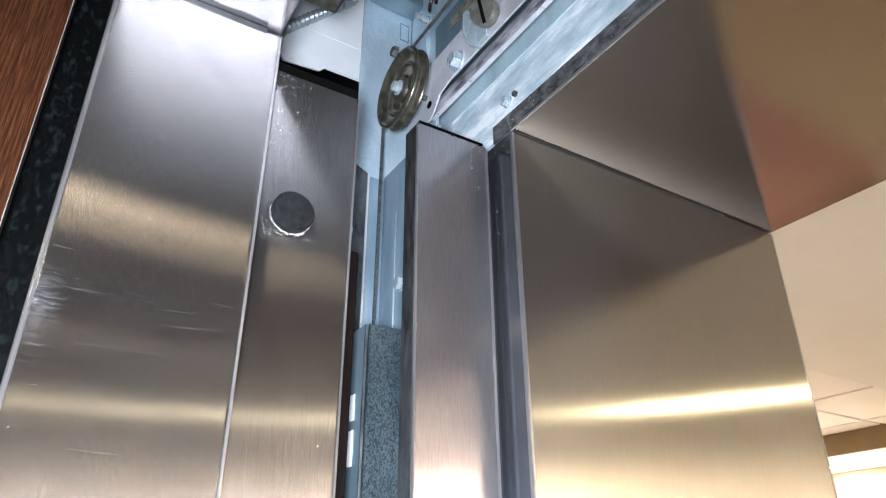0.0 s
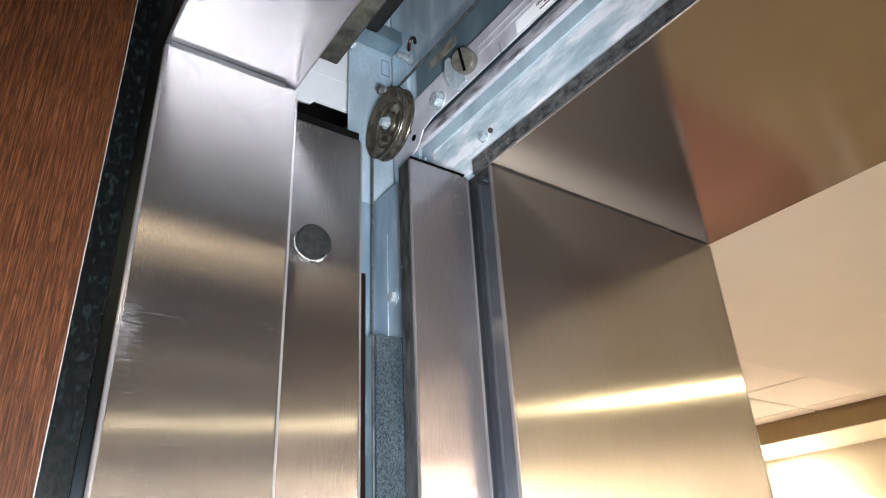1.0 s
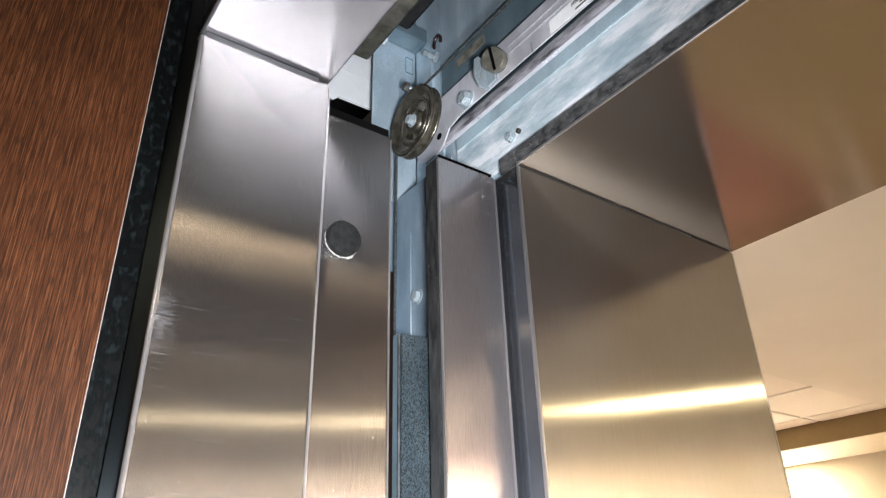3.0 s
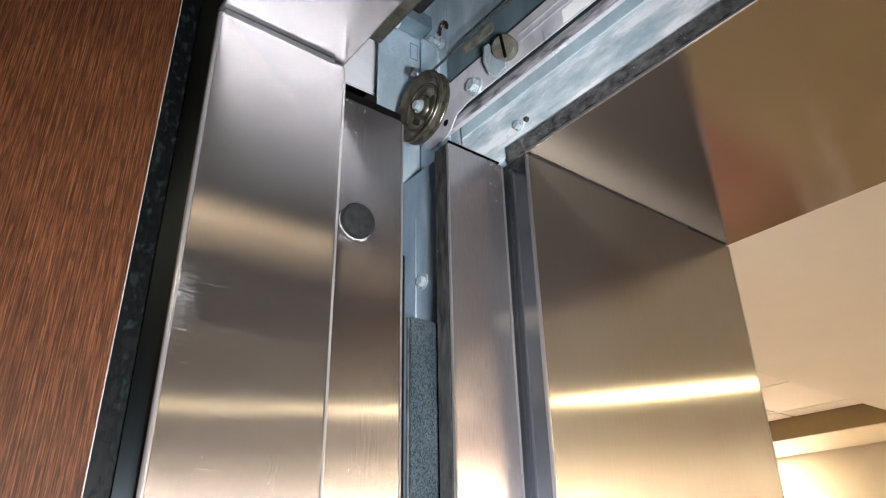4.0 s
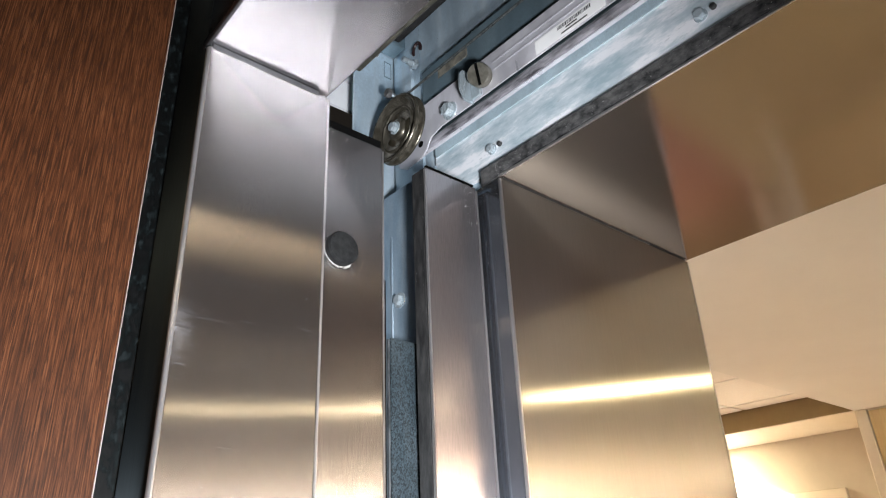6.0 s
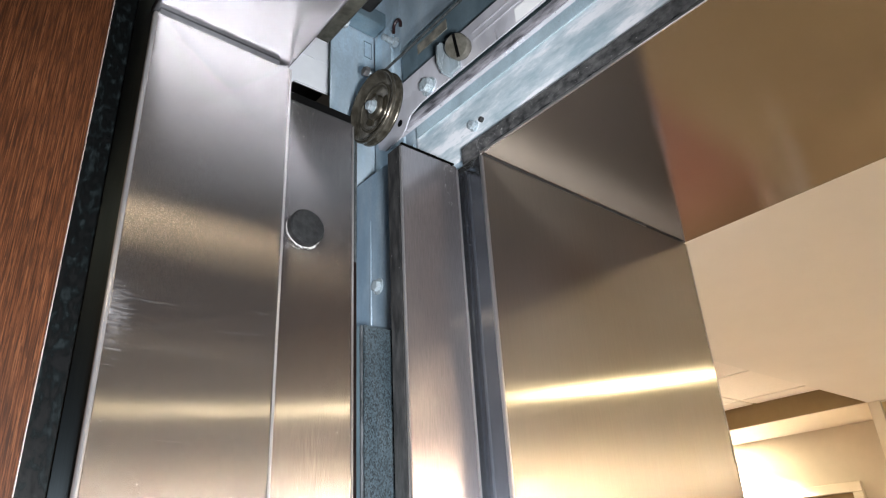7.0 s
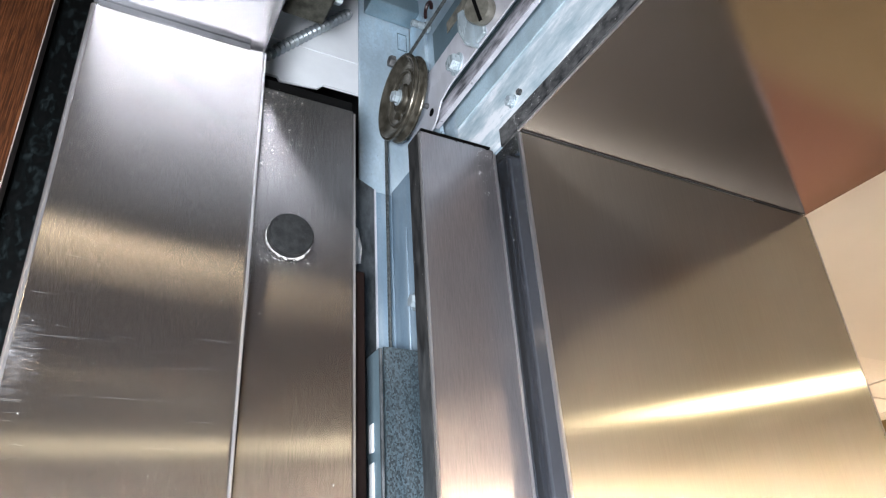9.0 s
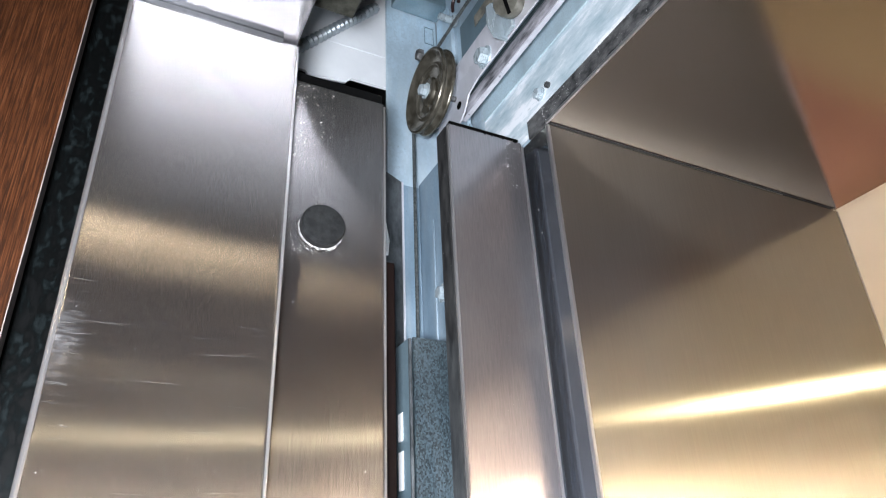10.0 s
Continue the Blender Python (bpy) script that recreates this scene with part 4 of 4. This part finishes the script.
box(bm, 0.70, 0.85, LOBBY_Y0, FAR_SIDE - 0.051, 0.0, 2.70)
box(bm, 0.70, 0.85, FAR_SIDE - 0.051, SIDE + 0.051, LAND_Z + 0.051, 2.70)
for f in bm.verts:
    f.co.x -= 0.02 if f.co.x < 0.8 else 0.165
structure("lobby_wall_west", bm, WALL_PAINT, "beige painted wall round the landing entrance", "wall")
structure("lobby_wall_south", boxed(0.68, 4.2, LOBBY_Y0 - 0.1, LOBBY_Y0, 0.0, 2.70), LIGHTENED_WALL_PAINT, "lobby wall washed by a downlight, paint lightened for its reflection", "wall")
# unseen wall added to cut off the lamp light beside the recess
structure("unseen_wall_corner", boxed(0.68, 2.08, LOBBY_Y0, LOBBY_Y0 + 0.32, 0.0, SOFFIT_Z - 0.001), LIGHTENED_WALL_PAINT, "unseen projecting wall added to keep the lamp light in the recess", "wall")
pair = thing("lobby_double_door", (3.0, LOBBY_Y0, 0.0), "brown wooden double door under a brightly lit wall", "door")
part("leaf", boxed(2.16, 3.02, LOBBY_Y0 + 0.001, LOBBY_Y0 + 0.03, 0.005, 2.10, bevel=0.003), DARK_DOOR, pair)
part("leaf", boxed(3.03, 3.89, LOBBY_Y0 + 0.001, LOBBY_Y0 + 0.03, 0.005, 2.10, bevel=0.003), DARK_DOOR, pair)
part("head", boxed(2.10, 3.95, LOBBY_Y0 + 0.001, LOBBY_Y0 + 0.05, 2.104, 2.15, bevel=0.003), DARK_DOOR, pair)
structure("lobby_wall_east", boxed(LOBBY_X1, LOBBY_X1 + 0.12, LOBBY_Y0, 1.24, 0.0, SOFFIT_Z), LIGHTENED_WALL_PAINT, "lobby wall, paint lightened for its reflection", "wall")
structure("corridor_wall_east", boxed(BACK_X, BACK_X + 0.12, 1.302, 5.2, 0.0, 2.70), WALL_PAINT, "beige corridor wall with a bright light scallop", "wall")
structure("corridor_wall_south", boxed(LOBBY_X1 + 0.12, BACK_X, 1.20, 1.30, 0.0, SOFFIT_Z), WALL_PAINT, "beige return wall of the corridor", "wall")
structure("corridor_wall_north", boxed(0.69, BACK_X + 0.12, 5.2, 5.3, 0.0, 2.70), LIGHTENED_WALL_PAINT, "end wall of the corridor, paint lightened to brighten the tiles", "wall")
structure("ceiling_soffit", boxed(0.69, 6.0, LOBBY_Y0, EDGE_Y, SOFFIT_Z, TILE_Z + 0.14), SOFFIT_PAINT, "smooth warm dropped ceiling soffit", "ceiling")
beam = structure("ceiling_beam", boxed(LOBBY_X1, BACK_X + 0.1, EDGE_Y + 0.001, 5.2, SOFFIT_Z + 0.004, TILE_Z + 0.14), BROWN_FACE, "dropped ceiling beam with a brown face", "ceiling beam")
part("underside", boxed(LOBBY_X1 + 0.001, BACK_X, EDGE_Y + 0.001, 5.2, SOFFIT_Z, SOFFIT_Z + 0.0038), TRIM_PAINT, beam, "cream painted underside")

# suspended ceiling: tiles hang in a grid, each with its own reveal
bm = bmesh.new()
PITCH = 0.61
GX, GY = 3.19, 1.90
for i in range(-5, 2):
    for j in range(-1, 6):
        x0, y0 = GX + i * PITCH, GY + j * PITCH
        x1, y1 = min(x0 + PITCH, LOBBY_X1 - 0.004), y0 + PITCH
        x0, y0 = max(x0, 0.70), max(y0, EDGE_Y + 0.004)
        if x1 - x0 < 0.05 or y1 - y0 < 0.05:
            continue
        box(bm, x0 + 0.011, x1 - 0.011, y0 + 0.011, y1 - 0.011, TILE_Z - 0.004, TILE_Z + 0.012, bevel=0.003)
for i in range(-4, 2):
    x = GX + i * PITCH
    box(bm, x - 0.008, x + 0.008, EDGE_Y + 0.003, 5.2, TILE_Z + 0.002, TILE_Z + 0.03)
for j in range(0, 6):
    y = GY + j * PITCH
    box(bm, 0.70, LOBBY_X1 - 0.003, y - 0.008, y + 0.008, TILE_Z + 0.003, TILE_Z + 0.031)
structure("ceiling_tiles", bm, TILE, "off-white mineral ceiling tiles in a suspended grid", "ceiling")
structure("ceiling_slab", boxed(0.69, LOBBY_X1, EDGE_Y + 0.002, 5.2, TILE_Z + 0.05, TILE_Z + 0.12), SOFFIT_PAINT, "slab above the tile grid", "ceiling")

# casing and door at the lobby's east wall
casing = structure("casing_trim", boxed(LOBBY_X1 - 0.012, LOBBY_X1 + 0.12, 1.243, 1.302, 0.0, SOFFIT_Z - 0.001, bevel=0.003), TRIM_PAINT, "cream painted corner casing", "trim")
# unseen dark panels added to darken what the jamb and head mirror
structure("unseen_dark_panel", boxed(LOBBY_X1 - 0.014, LOBBY_X1 - 0.0005, LOBBY_Y0 + 0.06, 0.29, 0.0, 2.12, bevel=0.003), DARK_DOOR, "unseen dark brown panel added to darken the jamb reflection", "wall panel")
structure("unseen_dark_panel_corner", boxed(0.69, 2.075, LOBBY_Y0 + 0.3205, LOBBY_Y0 + 0.334, 0.0, 2.12, bevel=0.003), DARK_DOOR, "unseen dark brown panel added to darken the head reflection", "wall panel")
structure("panel_trim", boxed(LOBBY_X1 - 0.008, LOBBY_X1 - 0.001, 0.3, 1.238, 0.0, SOFFIT_Z - 0.012, bevel=0.002), TAN_DOOR, "tan wood veneer wall panel", "wall panel")
door = thing("corridor_door", (BACK_X, 2.1, 0.0), "white framed corridor door in bright light", "door")
part("head", boxed(BACK_X - 0.03, BACK_X - 0.001, 1.657, 2.72, 2.055, 2.112, bevel=0.003), TRIM_PAINT, door)
part("stile", boxed(BACK_X - 0.03, BACK_X - 0.001, 1.657, 1.715, 0.0, 2.0545, bevel=0.003), TRIM_PAINT, door)
part("stile", boxed(BACK_X - 0.03, BACK_X - 0.001, 2.662, 2.72, 0.0, 2.0545, bevel=0.003), TRIM_PAINT, door)
part("leaf", boxed(BACK_X - 0.012, BACK_X - 0.001, 1.718, 2.659, 0.005, 2.052), BROWN_FACE, door)

for x, y, z in DOWNLIGHTS_AND_FILL:
    dl = thing("downlight", (x, y, z), "small round recessed downlight with a bright lens, some added as unseen fill", "ceiling light", "downlights of the lobby")
    part("trim_ring", lathe(bmesh.new(), [(0.037, 0.0), (0.056, 0.0), (0.058, 0.002), (0.056, 0.004), (0.037, 0.004)], pose(x, y, z - 0.0045), 32, closed=False), TRIM_PAINT, dl)
    part("lens", lathe(bmesh.new(), [(0.036, 0.0), (0.036, 0.001)], pose(x, y, z - 0.0035), 32), LENS if y > -2 else LENS_FAR, dl, "glowing lamp lens")
